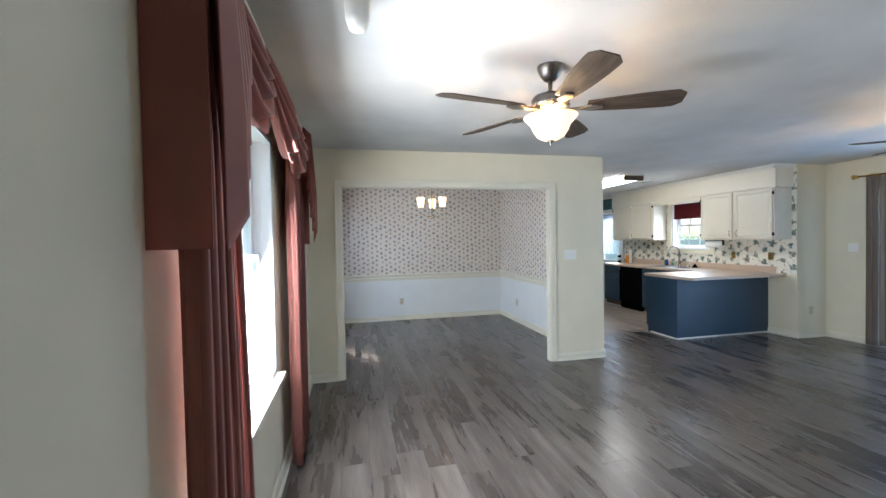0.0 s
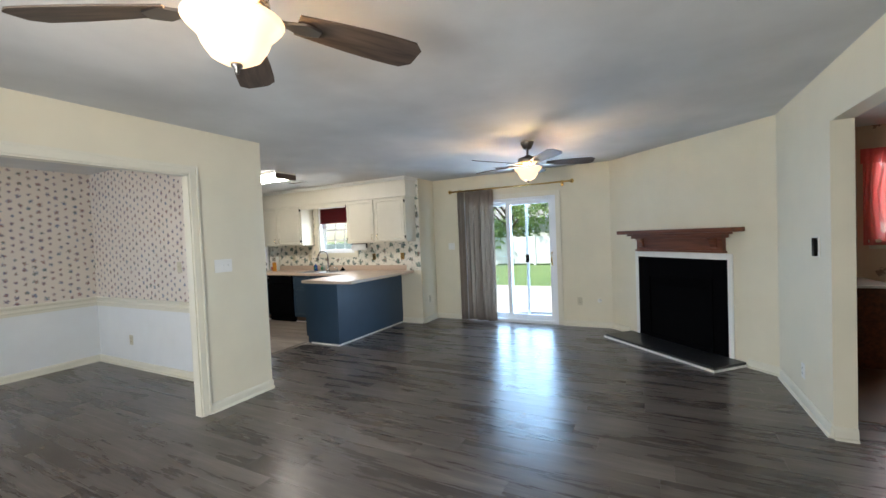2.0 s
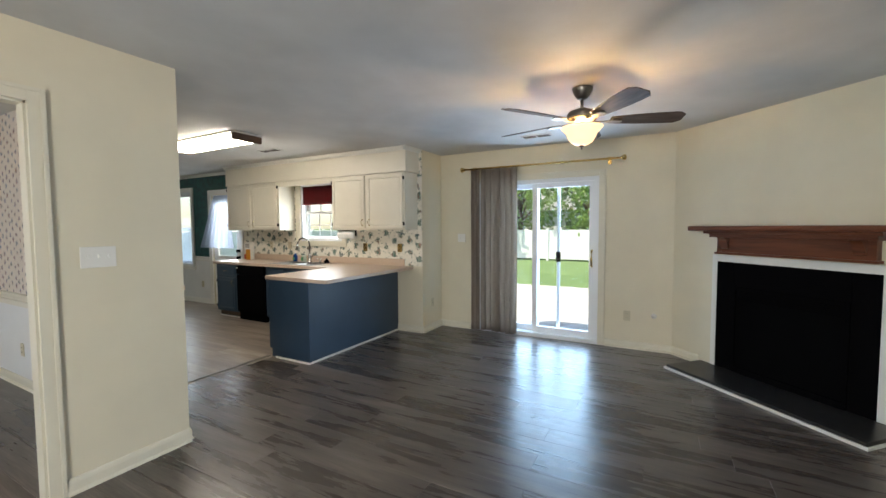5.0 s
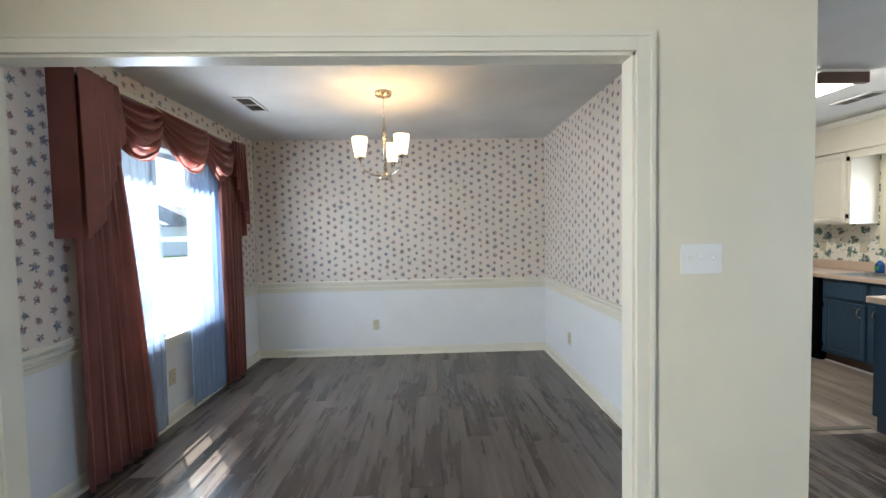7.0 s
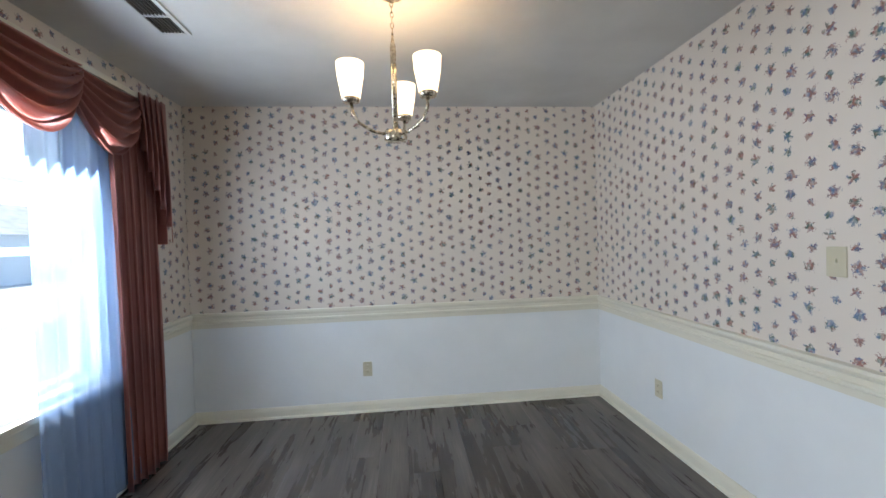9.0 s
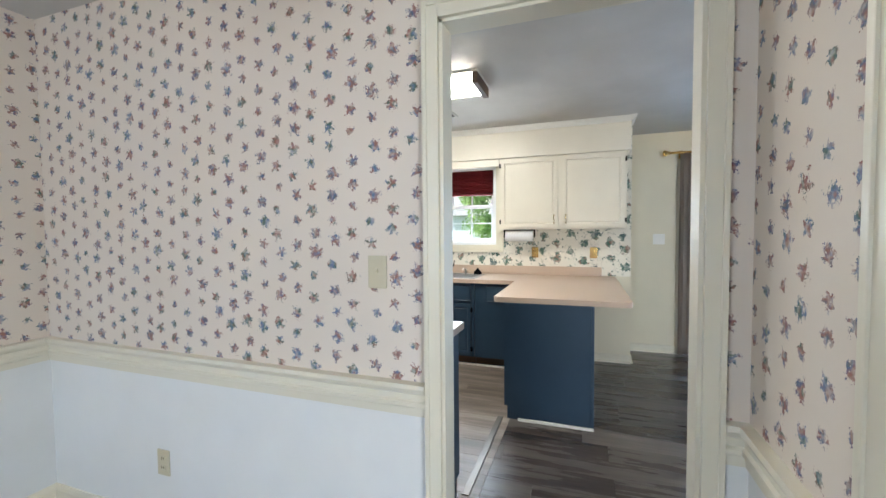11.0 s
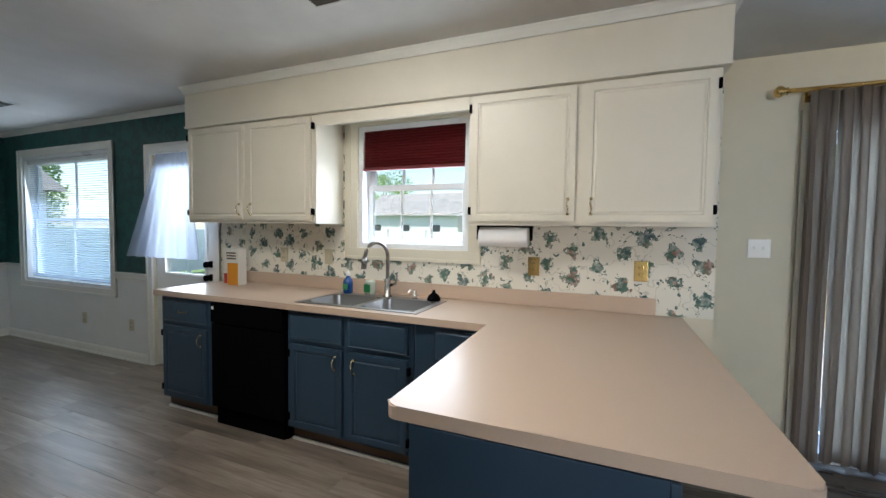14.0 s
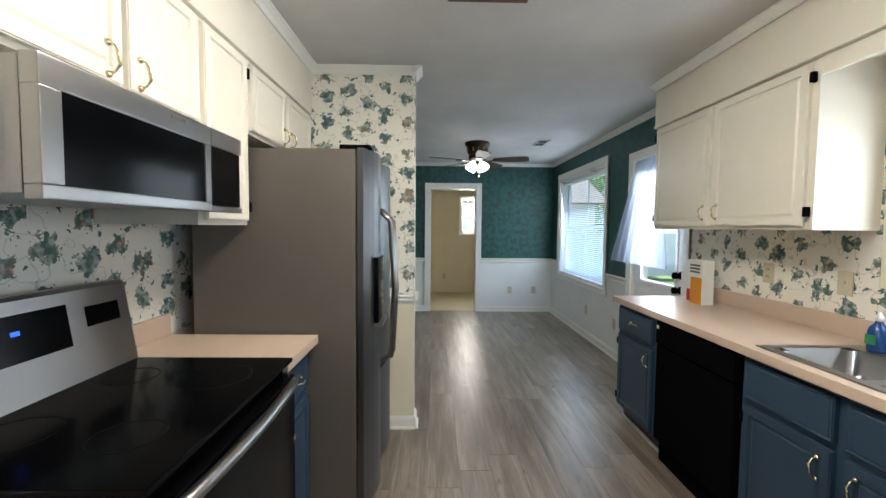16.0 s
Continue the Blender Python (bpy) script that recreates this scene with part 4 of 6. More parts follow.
def arc(cx, cy, r, a0, a1, n=6):
    return [(cx + r * math.cos(radians(a0 + (a1 - a0) * k / n)), cy + r * math.sin(radians(a0 + (a1 - a0) * k / n))) for k in range(n + 1)]


XE = SX - E4 - 0.001
prism(bm, arc(4.67, 4.645, 0.04, 180, 270) + [(XE, 4.605), (XE, 5.54), (5.62, 5.54), (4.66, 5.54)] + arc(4.67, 5.50, 0.04, 90, 180)[1:], -0.038, 0.0, 0.004, 5.54)
part("worktop_section", bm, M_LAM, wt)
for r in ((5.62, SK[0], 5.5401, 8.06), (SK[1], XE, 5.5401, 8.06), (SK[0], SK[1], 5.5401, SK[2]), (SK[0], SK[1], SK[3], 8.06)):
    boxes("worktop_section", [(r[0], r[1], r[2], r[3], -0.038, 0.0)], M_LAM, wt)
boxes("backsplash", [(XE - 0.018, XE, 4.74, 8.06, 0.001, 0.095)], M_LAM, wt, "", 0.004)

# sink and tap
sk = thing("kitchen_sink", (0, 0, 0.895), "stainless steel double-bowl drop-in sink", "sink")
x0, x1, y0, y1 = SK
bm = bmesh.new()
rim = 0.003
for r in ((x0 - 0.02, x0 + 0.02, y0 - 0.02, y1 + 0.02), (x1 - 0.06, x1 + 0.025, y0 - 0.02, y1 + 0.02), (x0 + 0.02, x1 - 0.06, y0 - 0.02, y0 + 0.02), (x0 + 0.02, x1 - 0.06, y1 - 0.02, y1 + 0.02), (x0 + 0.02, x1 - 0.06, 6.35, 6.39)):
    box(bm, r[0], r[1], r[2], r[3], 0.001, 0.006, 0.002)
part("rim", bm, M_STEEL, sk)
for a, b in ((y0 + 0.02, 6.35), (6.39, y1 - 0.02)):
    bm = bmesh.new()
    g = bmesh.ops.create_cube(bm, size=1)["verts"]
    for v in g:
        taper = 0.93 if v.co.z < 0 else 1.0
        v.co = Vector(((x0 + x1 - 0.04) / 2 + v.co.x * (x1 - x0 - 0.08) * taper, (a + b) / 2 + v.co.y * (b - a) * taper, -0.17 if v.co.z < 0 else 0.004))
    bmesh.ops.delete(bm, geom=[f for f in bm.faces if f.calc_center_median().z > 0], context="FACES")
    bmesh.ops.bevel(bm, geom=[e for e in bm.edges if not e.is_boundary], offset=0.04, segments=4, affect="EDGES")
    bowl = part("bowl", bm, M_STEEL, sk, "", True)
    thick(bowl, 0.002)
    bm = bmesh.new()
    lathe(bm, [(0.042, 0), (0.042, 0.003), (0.030, 0.004), (0.026, 0.001)], 20, ((x0 + x1 - 0.04) / 2, (a + b) / 2, -0.168))
    part("drain", bm, M_CHROME, bowl, "", True)
tp = thing("kitchen_faucet", (6.085, 6.37, 0.90), "chrome gooseneck pull-down kitchen faucet", "faucet")
bm = bmesh.new()
lathe(bm, [(0.030, 0), (0.030, 0.008), (0.022, 0.014), (0.022, 0.11), (0.018, 0.12), (0.014, 0.13)], 20)
part("base", bm, M_DKCHROME, tp, "", True)
bm = bmesh.new()
neck = [(0, 0, 0.12), (0, 0, 0.27)] + [(-0.085 + 0.085 * math.cos(a), 0.035 - 0.035 * math.cos(a), 0.27 + 0.10 * math.sin(a)) for a in [radians(15 * k) for k in range(1, 11)]] + [(-0.172, 0.07, 0.27)]
tube(bm, neck, 0.0125, 12)
part("neck", bm, M_DKCHROME, tp, "", True)
bm = bmesh.new()
tube(bm, [(-0.172, 0.07, 0.28), (-0.175, 0.072, 0.24), (-0.178, 0.073, 0.20)], [0.014, 0.018, 0.017], 12)
part("spray_head", bm, M_DKCHROME, tp, "", True)
bm = bmesh.new()
tube(bm, [(0, -0.02, 0.08), (0, -0.06, 0.09), (0, -0.075, 0.15)], [0.011, 0.010, 0.006], 10)
part("lever", bm, M_DKCHROME, tp, "", True)
sd2 = thing("soap_dispenser", (6.10, 6.17, 0.90), "small chrome soap dispenser by the sink", "soap dispenser")
bm = bmesh.new()
lathe(bm, [(0.018, 0), (0.018, 0.03), (0.011, 0.04), (0.011, 0.06)], 14)
tube(bm, [(0, 0, 0.055), (-0.05, 0.01, 0.062), (-0.075, 0.015, 0.05)], 0.006)
part("pump", bm, M_CHROME, sd2, "", True)
# Stands for a black sink sprayer, reduced to a turned body without its wire.
ds = thing("sink_sprayer", (6.09, 6.03, 0.90), "black sink sprayer beside the sink, simplified to a squat body", "stopper")
bm = bmesh.new()
lathe(bm, [(0.042, 0), (0.045, 0.012), (0.034, 0.035), (0.014, 0.05), (0.008, 0.07)], 18)
part("body", bm, M_MATTE, ds, "", True)
M_BLUE = paint("blue_soap", (0.01, 0.06, 0.22), 0.15, 0.05, 0)
M_GRNCAP = paint("green_cap", (0.02, 0.22, 0.08), 0.35, 0.05, 0)
bt = thing("dish_soap_bottle", (6.10, 6.70, 0.90), "blue dish soap bottle with a clear top", "bottle")
bm = bmesh.new()
lathe(bm, [(0.030, 0), (0.034, 0.01), (0.034, 0.08), (0.028, 0.10), (0.014, 0.115), (0.012, 0.125)], 18)
part("bottle", bm, M_BLUE, bt, "", True)
bm = bmesh.new()
lathe(bm, [(0.014, 0.125), (0.014, 0.145), (0.007, 0.15), (0.007, 0.16)], 14)
part("cap", bm, M_PLATEW, bt, "", True)
boxes("label", [(-0.0355, -0.034, -0.02, 0.02, 0.03, 0.07)], M_GRNCAP, bt, "green label")
jr = thing("soap_jar", (6.12, 6.53, 0.90), "clear hand soap bottle with a green label", "bottle")
bm = bmesh.new()
lathe(bm, [(0.035, 0), (0.038, 0.01), (0.038, 0.08), (0.03, 0.10)], 18)
part("bottle", bm, paint("pale_soap", (0.45, 0.50, 0.42), 0.2, 0.05, 0), jr, "", True)
boxes("label", [(-0.041, -0.039, -0.025, 0.025, 0.02, 0.075)], M_GRNCAP, jr, "green and white label")

# juice box on the worktop
cb = thing("food_carton", (6.08, 7.775, 0.896), "tall white and orange food carton", "carton")
boxes("carton", [(-0.04, 0.04, -0.078, 0.078, 0, 0.29)], M_PLATEW, cb, "", 0.002)
boxes("label", [(-0.0425, -0.0402, -0.076, 0.035, 0.0, 0.175)], paint("orange_print", (0.75, 0.30, 0.02), 0.4, 0.1, 0), cb, "orange printed panel")
boxes("picture", [(-0.0425, -0.0402, 0.040, 0.074, 0.01, 0.09)], paint("red_print", (0.5, 0.03, 0.02), 0.4, 0.1, 0), cb, "red printed fruit shape")
boxes("lettering", [(-0.0425, -0.0402, -0.055, 0.045, 0.205 + 0.022 * k, 0.217 + 0.022 * k) for k in range(3)], M_SLATE, cb, "dark unreadable lettering")

# upper cabinets, soffit and fascia
G2 = "white upper cabinets"
UX = 5.945
cabinet("wall_cabinet", (UX, 5.755, 0), -90, 1.225, 1.39, 2.125, SX - UX - E4, M_CAB, "white wall cabinet with two panelled doors", [(0.02, 0.59, 1.41, 2.11, (0.555, 1.49), 0.012), (0.635, 1.205, 1.41, 2.11, (0.67, 1.49), 1.213)], group=G2)
cabinet("wall_cabinet", (UX, 8.11, 0), -90, 1.26, 1.39, 2.125, SX - UX - E4, M_CAB, "white wall cabinet with two panelled doors", [(0.02, 0.60, 1.41, 2.11, (0.565, 1.49), 0.012), (0.645, 1.225, 1.41, 2.11, (0.68, 1.49), 1.24)], group=G2)
fixed("soffit_sink", [(5.925, SX - E4, 4.50, 8.12, 2.127, H - 0.001)], M_CAB, "white boxed soffit above the cabinets", "soffit", 0.004)
fixed("fascia_sink", [(UX - 0.004, UX + 0.016, 5.757, 6.848, 2.05, 2.126)], M_CAB, "white board bridging the cabinets above the window", "trim", 0.003)
fixed("bead_sink", [(5.915, 5.925, 4.50, 8.12, 2.128, 2.142)], M_CAB, "narrow bead below the soffit", "trim", 0.003)
pt = thing("paper_towel_holder", (6.02, 5.56, 1.385), "paper towel roll under the wall cabinet", "paper towel")
bm = bmesh.new()
tube(bm, [(0, -0.14, -0.065), (0, 0.14, -0.065)], 0.055, 24)
part("roll", bm, paint("paper_white", (0.85, 0.85, 0.84), 0.8, 0.02, 0.1), pt, "", True)
boxes("bracket", [(-0.012, 0.012, -0.165, -0.15, -0.08, 0.003), (-0.012, 0.012, -0.165, 0.16, -0.006, 0.003), (-0.012, 0.012, 0.15, 0.162, -0.08, 0.003)], M_MATTE, pt, "black bracket", 0.002)

# west side: cabinets, range, microwave, refrigerator
WF = 3.72
cabinet("base_cabinet", (WF, 5.525, 0), 90, 0.295, 0, 0.855, WF - KW - E4, M_NAVY, "slate blue base cabinet beside the range", [(0.03, 0.265, 0.12, 0.64, (0.23, 0.56), None)], [(0.03, 0.265, 0.67, 0.83, (0.15, 0.75))], True, group=G1)
cabinet("base_cabinet", (WF, 6.575, 0), 90, 0.37, 0, 0.855, WF - KW - E4, M_NAVY, "slate blue base cabinet between range and refrigerator", [(0.03, 0.34, 0.12, 0.64, (0.07, 0.58), None)], [(0.03, 0.34, 0.67, 0.83, (0.185, 0.75))], True, group=G1)
for a, b, l in ((5.51, 5.822, "short beige laminate worktop with squared corner"), (6.572, 6.95, "short beige laminate worktop beside the range")):
    w = thing("worktop", (0, 0, 0.895), l, "worktop")
    boxes("top", [(KW + E4 + 0.001, 3.775, a, b, -0.038, 0)], M_LAM, w, "", 0.004)
    boxes("backsplash", [(KW + E4 + 0.001, KW + 0.024, a, b, 0.001, 0.095)], M_LAM, w, "", 0.004)

rg = thing("range", (3.158, 5.83, 0), "black and stainless electric range with glass cooktop", "range")
RW = 0.735
boxes("body", [(0.0, 0.60, 0.0, RW, 0.0, 0.90)], M_MATTE, rg, "", 0.004)
boxes("cooktop", [(0.05, 0.635, -0.002, RW + 0.002, 0.901, 0.915)], M_BLACK, rg, "black glass cooktop", 0.004)
M_RING = paint("grey_ring", (0.004, 0.004, 0.004), 0.5, 0.05, 0, spec=0.1)
for cx, cy, r in ((0.20, 0.19, 0.09), (0.20, 0.55, 0.075), (0.46, 0.19, 0.075), (0.46, 0.55, 0.105)):
    bm = bmesh.new()
    lathe(bm, [(r - 0.002, 0.9152), (r + 0.002, 0.9152), (r + 0.002, 0.9156), (r - 0.002, 0.9156), (r - 0.002, 0.9152)], 32, (cx, cy, 0), False)
    part("burner_ring", bm, M_RING, rg)
boxes("oven_door", [(0.602, 0.645, 0.01, RW - 0.01, 0.20, 0.86)], M_BLACK, rg, "black glass oven door", 0.006)
boxes("drawer", [(0.602, 0.635, 0.01, RW - 0.01, 0.03, 0.185)], M_STEEL, rg, "steel storage drawer", 0.006)
bm = bmesh.new()
tube(bm, [(0.640, 0.02, 0.835), (0.655, 0.05, 0.838)] + [(0.655 + 0.016 * math.sin(math.pi * k / 8), 0.05 + (RW - 0.10) * k / 8, 0.838) for k in range(1, 8)] + [(0.655, RW - 0.05, 0.838), (0.640, RW - 0.02, 0.835)], 0.017, 12)
part("handle", bm, M_STEEL, rg, "curved steel oven handle", True)
bm = bmesh.new()
prof = [(0.0, 0.90), (0.09, 0.90), (0.075, 0.99), (0.045, 1.185), (0.03, 1.195), (0.0, 1.195)]
ra = [bm.verts.new((x, 0.0, z)) for x, z in prof]
rb = [bm.verts.new((x, RW, z)) for x, z in prof]
for k in range(len(prof)):
    j = (k + 1) % len(prof)
    bm.faces.new((ra[k], ra[j], rb[j], rb[k]))
bm.faces.new(ra)
bm.faces.new(rb)
backg = part("back_panel", bm, M_STEEL, rg, "stainless control panel")


def on_panel(y0, y1, t0, t1, name, mat, label, up=0.002):
    """A strip on the slanted face of the range's control panel."""
    bm = bmesh.new()
    a, b = Vector((0.075, 0, 0.99)), Vector((0.045, 0, 1.185))
    n = Vector((0.195, 0, 0.03)).normalized() * up
    vs = []
    for off in (Vector((0, 0, 0)), n):
        for y, t in ((y0, t0), (y1, t0), (y1, t1), (y0, t1)):
            p = a.lerp(b, t) + off
            vs.append(bm.verts.new((p.x, y, p.z)))
    for q in ((4, 5, 6, 7), (0, 1, 5, 4), (1, 2, 6, 5), (2, 3, 7, 6), (3, 0, 4, 7), (3, 2, 1, 0)):
        bm.faces.new([vs[i] for i in q])
    return part(name, bm, mat, backg, label)


on_panel(0.20, 0.50, 0.18, 0.82, "display", M_BLACK, "black display window")
on_panel(0.335, 0.357, 0.54, 0.60, "clock_digits", glow("blue_digits", (0.03, 0.12, 1.0), 0.9), "blue lit clock digits", 0.0035)
on_panel(0.56, 0.69, 0.40, 0.72, "touch_pad", M_BLACK, "black touch pad")
on_panel(0.05, 0.16, 0.40, 0.72, "touch_pad", M_BLACK, "black touch pad")

mw = thing("microwave", (KW + E4, 5.866, 1.432), "stainless over-the-range microwave with black window", "microwave")
MWW = 0.745
MF = 0.47
boxes("body", [(0.0, MF, 0.0, MWW, 0.010, 0.258)], M_STEEL, mw, "", 0.004)
boxes("door_frame", [(MF + 0.001, MF + 0.036, 0.0, 0.55, 0.0, 0.028), (MF + 0.001, MF + 0.036, 0.0, 0.55, 0.205, 0.262), (MF + 0.001, MF + 0.036, 0.0, 0.045, 0.028, 0.205), (MF + 0.001, MF + 0.036, 0.52, 0.55, 0.028, 0.205)], M_STEEL, mw, "brushed steel door frame", 0.003)
boxes("window", [(MF + 0.001, MF + 0.031, 0.045, 0.52, 0.028, 0.205)], M_BLACK, mw, "black glass door window")
boxes("control_panel", [(MF + 0.001, MF + 0.033, 0.555, MWW - 0.006, 0.02, 0.205)], M_BLACK, mw, "black control panel", 0.003)
boxes("trim", [(MF + 0.001, MF + 0.036, 0.552, MWW, 0.0, 0.018)], M_STEEL, mw, "", 0.003)
boxes("trim", [(MF + 0.001, MF + 0.036, 0.552, MWW, 0.207, 0.262)], M_STEEL, mw, "", 0.003)
boxes("badge", [(MF + 0.0365, MF + 0.0375, 0.36, 0.42, 0.24, 0.25)], M_SLATE, mw, "small grey badge")

CF = 3.46
cabinet("wall_cabinet", (CF, 5.58, 0), 90, 0.265, 1.39, 2.125, CF - KW - E4, M_CAB, "narrow white wall cabinet with a panelled door", [(0.015, 0.25, 1.41, 2.11, (0.05, 1.49), None)], group=G2)
cabinet("wall_cabinet", (CF, 5.85, 0), 90, 0.725, 1.735, 2.125, CF - KW - E4, M_CAB, "low white wall cabinet above the microwave", [(0.02, 0.375, 1.75, 2.11, (0.322, 1.803), None), (0.395, 0.71, 1.75, 2.11, (0.432, 1.803), None)], group=G2)
cabinet("wall_cabinet", (CF, 6.58, 0), 90, 0.375, 1.39, 2.125, CF - KW - E4, M_CAB, "white wall cabinet beside the refrigerator", [(0.025, 0.35, 1.41, 2.11, None, 0.36)], group=G2)
cabinet("wall_cabinet", (CF, 6.96, 0), 90, 0.895, 1.80, 2.125, CF - KW - E4, M_CAB, "low white wall cabinet above the refrigerator", [(0.02, 0.43, 1.815, 2.11, (0.395, 1.87), None), (0.465, 0.875, 1.815, 2.11, (0.50, 1.87), None)], group=G2)
fixed("soffit_range", [(KW + E4, 3.48, 5.58, 7.856, 2.127, H - 0.001)], M_CAB, "white boxed soffit above the cabinets", "soffit", 0.004)

fr = thing("refrigerator", (3.20, 6.975, 0), "grey side-by-side refrigerator with ice dispenser", "refrigerator")
boxes("body", [(0.0, 0.74, 0.0, 0.865, 0.02, 1.74)], M_SLATE, fr, "", 0.006)
M_FDOOR = metal("slate_steel_door", (0.15, 0.15, 0.15), 0.36, 0.03)
for y0, y1 in ((0.0, 0.38), (0.388, 0.865)):
    bm = bmesh.new()
    n = 8
    pts = [(0.775 + 0.05 * math.sin(math.pi * k / n), y0 + (y1 - y0) * k / n) for k in range(n + 1)]
    prism(bm, [(0.748, y0)] + [(x, y) for x, y in pts] + [(0.748, y1)], 0.06, 1.745)
    d = part("door", bm, M_FDOOR, fr, "slightly bowed steel door")
    hy = y1 - 0.045 if y0 == 0 else y0 + 0.045
    bm = bmesh.new()
    tube(bm, [(0.80, hy, 0.62), (0.865, hy, 0.68), (0.885, hy, 1.05), (0.865, hy, 1.42), (0.80, hy, 1.48)], 0.016, 10)
    part("handle", bm, M_STEEL, d, "long curved handle", True)
boxes("ice_dispenser", [(0.80, 0.832, 0.09, 0.29, 0.92, 1.24)], M_BLACK, fr, "black water and ice dispenser", 0.006)
boxes("dispenser_tray", [(0.80, 0.850, 0.10, 0.28, 0.90, 0.918)], M_STEEL, fr, "", 0.003)
for y0 in (0.03, 0.75):
    boxes("hinge_cover", [(0.66, 0.80, y0, y0 + 0.08, 1.742, 1.765)], M_MATTE, fr, "dark hinge cover", 0.006)
bm = bmesh.new()
for x in (0.06, 0.68):
    for y in (0.06, 0.80):
        lathe(bm, [(0.02, 0), (0.02, 0.02)], 10, (x, y, 0))
part("feet", bm, M_MATTE, fr)


# ---- plates, vents and lamps ----
def plate(name, at, rz, mat, label, kind, gang=1):
    """A wall plate, its face towards local -y."""
    p = thing(name, at, label, "wall plate", "", rz)
    w = 0.036 + 0.023 * (gang - 1)
    boxes("plate", [(-w, w, -0.007, -0.0005, -0.058, 0.058)], mat, p, "", 0.003)
    for k in range(gang):
        cx = (k - (gang - 1) / 2) * 0.046
        if kind == "switch":
            boxes("toggle", [(cx - 0.005, cx + 0.005, -0.016, -0.006, -0.004, 0.012)], mat, p, "", 0.002)
        elif kind == "outlet":
            for z in (-0.021, 0.021):
                boxes("socket", [(cx - 0.014, cx + 0.014, -0.0095, -0.0065, z - 0.013, z + 0.013)], mat, p, "", 0.003)
                boxes("slot", [(cx - 0.007, cx - 0.005, -0.0105, -0.009, z - 0.005, z + 0.007), (cx + 0.005, cx + 0.007, -0.0105, -0.009, z - 0.005, z + 0.007)], M_MATTE, p)
    return p


OI, OW, SI = "ivory electrical outlet plate", "white electrical outlet plate", "ivory light switch plate"
plate("light_switch", (2.72, PS, 1.265), 0, M_PLATEW, "white triple light switch plate", "switch", 3)
plate("light_switch", (DE - E4, 5.60, 1.23), -90, M_PLATE, SI + " on floral wallpaper", "switch")
plate("outlet", (DE - E4, 6.70, 0.34), -90, M_PLATE, OI + " on the wainscot", "outlet")
plate("outlet", (1.05, DN - E4, 0.345), 0, M_PLATE, OI + " on the wainscot", "outlet")
plate("outlet", (WX + E4, 5.95, 0.34), 90, M_PLATE, OI + " below the window", "outlet")
plate("light_switch", (SLX, 4.13, 1.27), -90, M_PLATEW, "white double light switch plate", "switch", 2)
plate("outlet", (SLX, 2.00, 0.38), -90, M_PLATE, OI + " beside the patio door", "outlet")
plate("outlet", (6.5, 4.46, 0.38), 0, M_PLATE, OI + " on the return wall", "outlet")
for y, k in ((5.42, "outlet"), (4.82, "outlet"), (6.98, "switch"), (7.42, "outlet")):
    plate("outlet" if k == "outlet" else "light_switch", (SX - E4, y, 1.14), -90, M_BRASS if y < 5.5 else M_PLATE, ("brass" if y < 5.5 else "ivory") + " wall plate on ivy wallpaper", k)
plate("outlet", (KW + E4, 6.66, 1.12), 90, M_PLATE, OI + " on ivy wallpaper", "outlet")
plate("outlet", (5.55, NN - E4, 0.36), 0, M_PLATE, OI + " with a plug-in adapter", "outlet")
plate("outlet", (5.95, NN - E4, 0.36), 0, M_PLATE, OI + " on the wainscot", "outlet")
plate("outlet", (SX - E4, 10.2, 0.36), -90, M_PLATE, OI + " below the nook window", "outlet")
plate("outlet", (SX - E4, 9.40, 0.36), -90, M_PLATE, OI + " beside the back door", "outlet")
plate("outlet", (4.5, 13.75, 0.35), 0, M_PLATE, OI + " on the laundry wall", "outlet")
plate("outlet", (4.51, SY, 0.27), 180, M_PLATEW, OW + " on the south wall", "outlet")
plate("outlet", (2.06, TY, 1.79), 180, M_PLATEW, OW + " behind the television mount", "outlet", 2)
plate("blank_plate", (2.55, TY, 0.45), 180, M_CREAM, "blank cover plate painted like the wall", "blank")
cv = thing("cable_plate", (SLX, 1.72, 0.40), "small round white cable outlet", "wall plate", rz=-90)
bm = bmesh.new()
lathe(bm, [(0.03, 0), (0.028, 0.006), (0.012, 0.008), (0.010, 0.02)], 18)
bmesh.ops.rotate(bm, verts=bm.verts, matrix=Matrix.Rotation(radians(90), 3, "X"))
part("disc", bm, M_PLATEW, cv, "", True)
th = thing("thermostat", (4.18, SY, 1.26), "black and white wall thermostat", "thermostat", rz=180)
boxes("plate", [(-0.05, 0.05, -0.010, 0.0, -0.07, 0.07)], M_PLATEW, th, "", 0.004)
boxes("display", [(-0.01, 0.045, -0.030, -0.010, -0.065, 0.065)], M_BLACK, th, "black thermostat body", 0.006)


def vent(at, rz, label):
    v = thing("ceiling_vent", at, label, "ceiling vent", "ceiling vents", rz)
    boxes("frame", [(-0.17, 0.17, -0.075, -0.055, -0.010, 0.0), (-0.17, 0.17, 0.055, 0.075, -0.010, 0.0), (-0.17, -0.15, -0.055, 0.055, -0.010, 0.0), (0.15, 0.17, -0.055, 0.055, -0.010, 0.0), (-0.01, 0.01, -0.055, 0.055, -0.010, 0.0)], M_CEIL, v, "", 0.002)
    # Shade inside the duct is a flat black sheet; the slats are darkened with it.
    boxes("duct", [(-0.15, 0.15, -0.055, 0.055, -0.0015, 0.0)], M_MATTE, v, "flat black sheet for the unlit duct")
    for k in range(7):
        boxes("slat", [(-0.15, 0.15, -0.05 + 0.016 * k, -0.045 + 0.016 * k, -0.010, -0.002)], M_SLATE, v)
    return v


vent((5.28, 6.19, H), 90, "white metal ceiling vent above the sink")
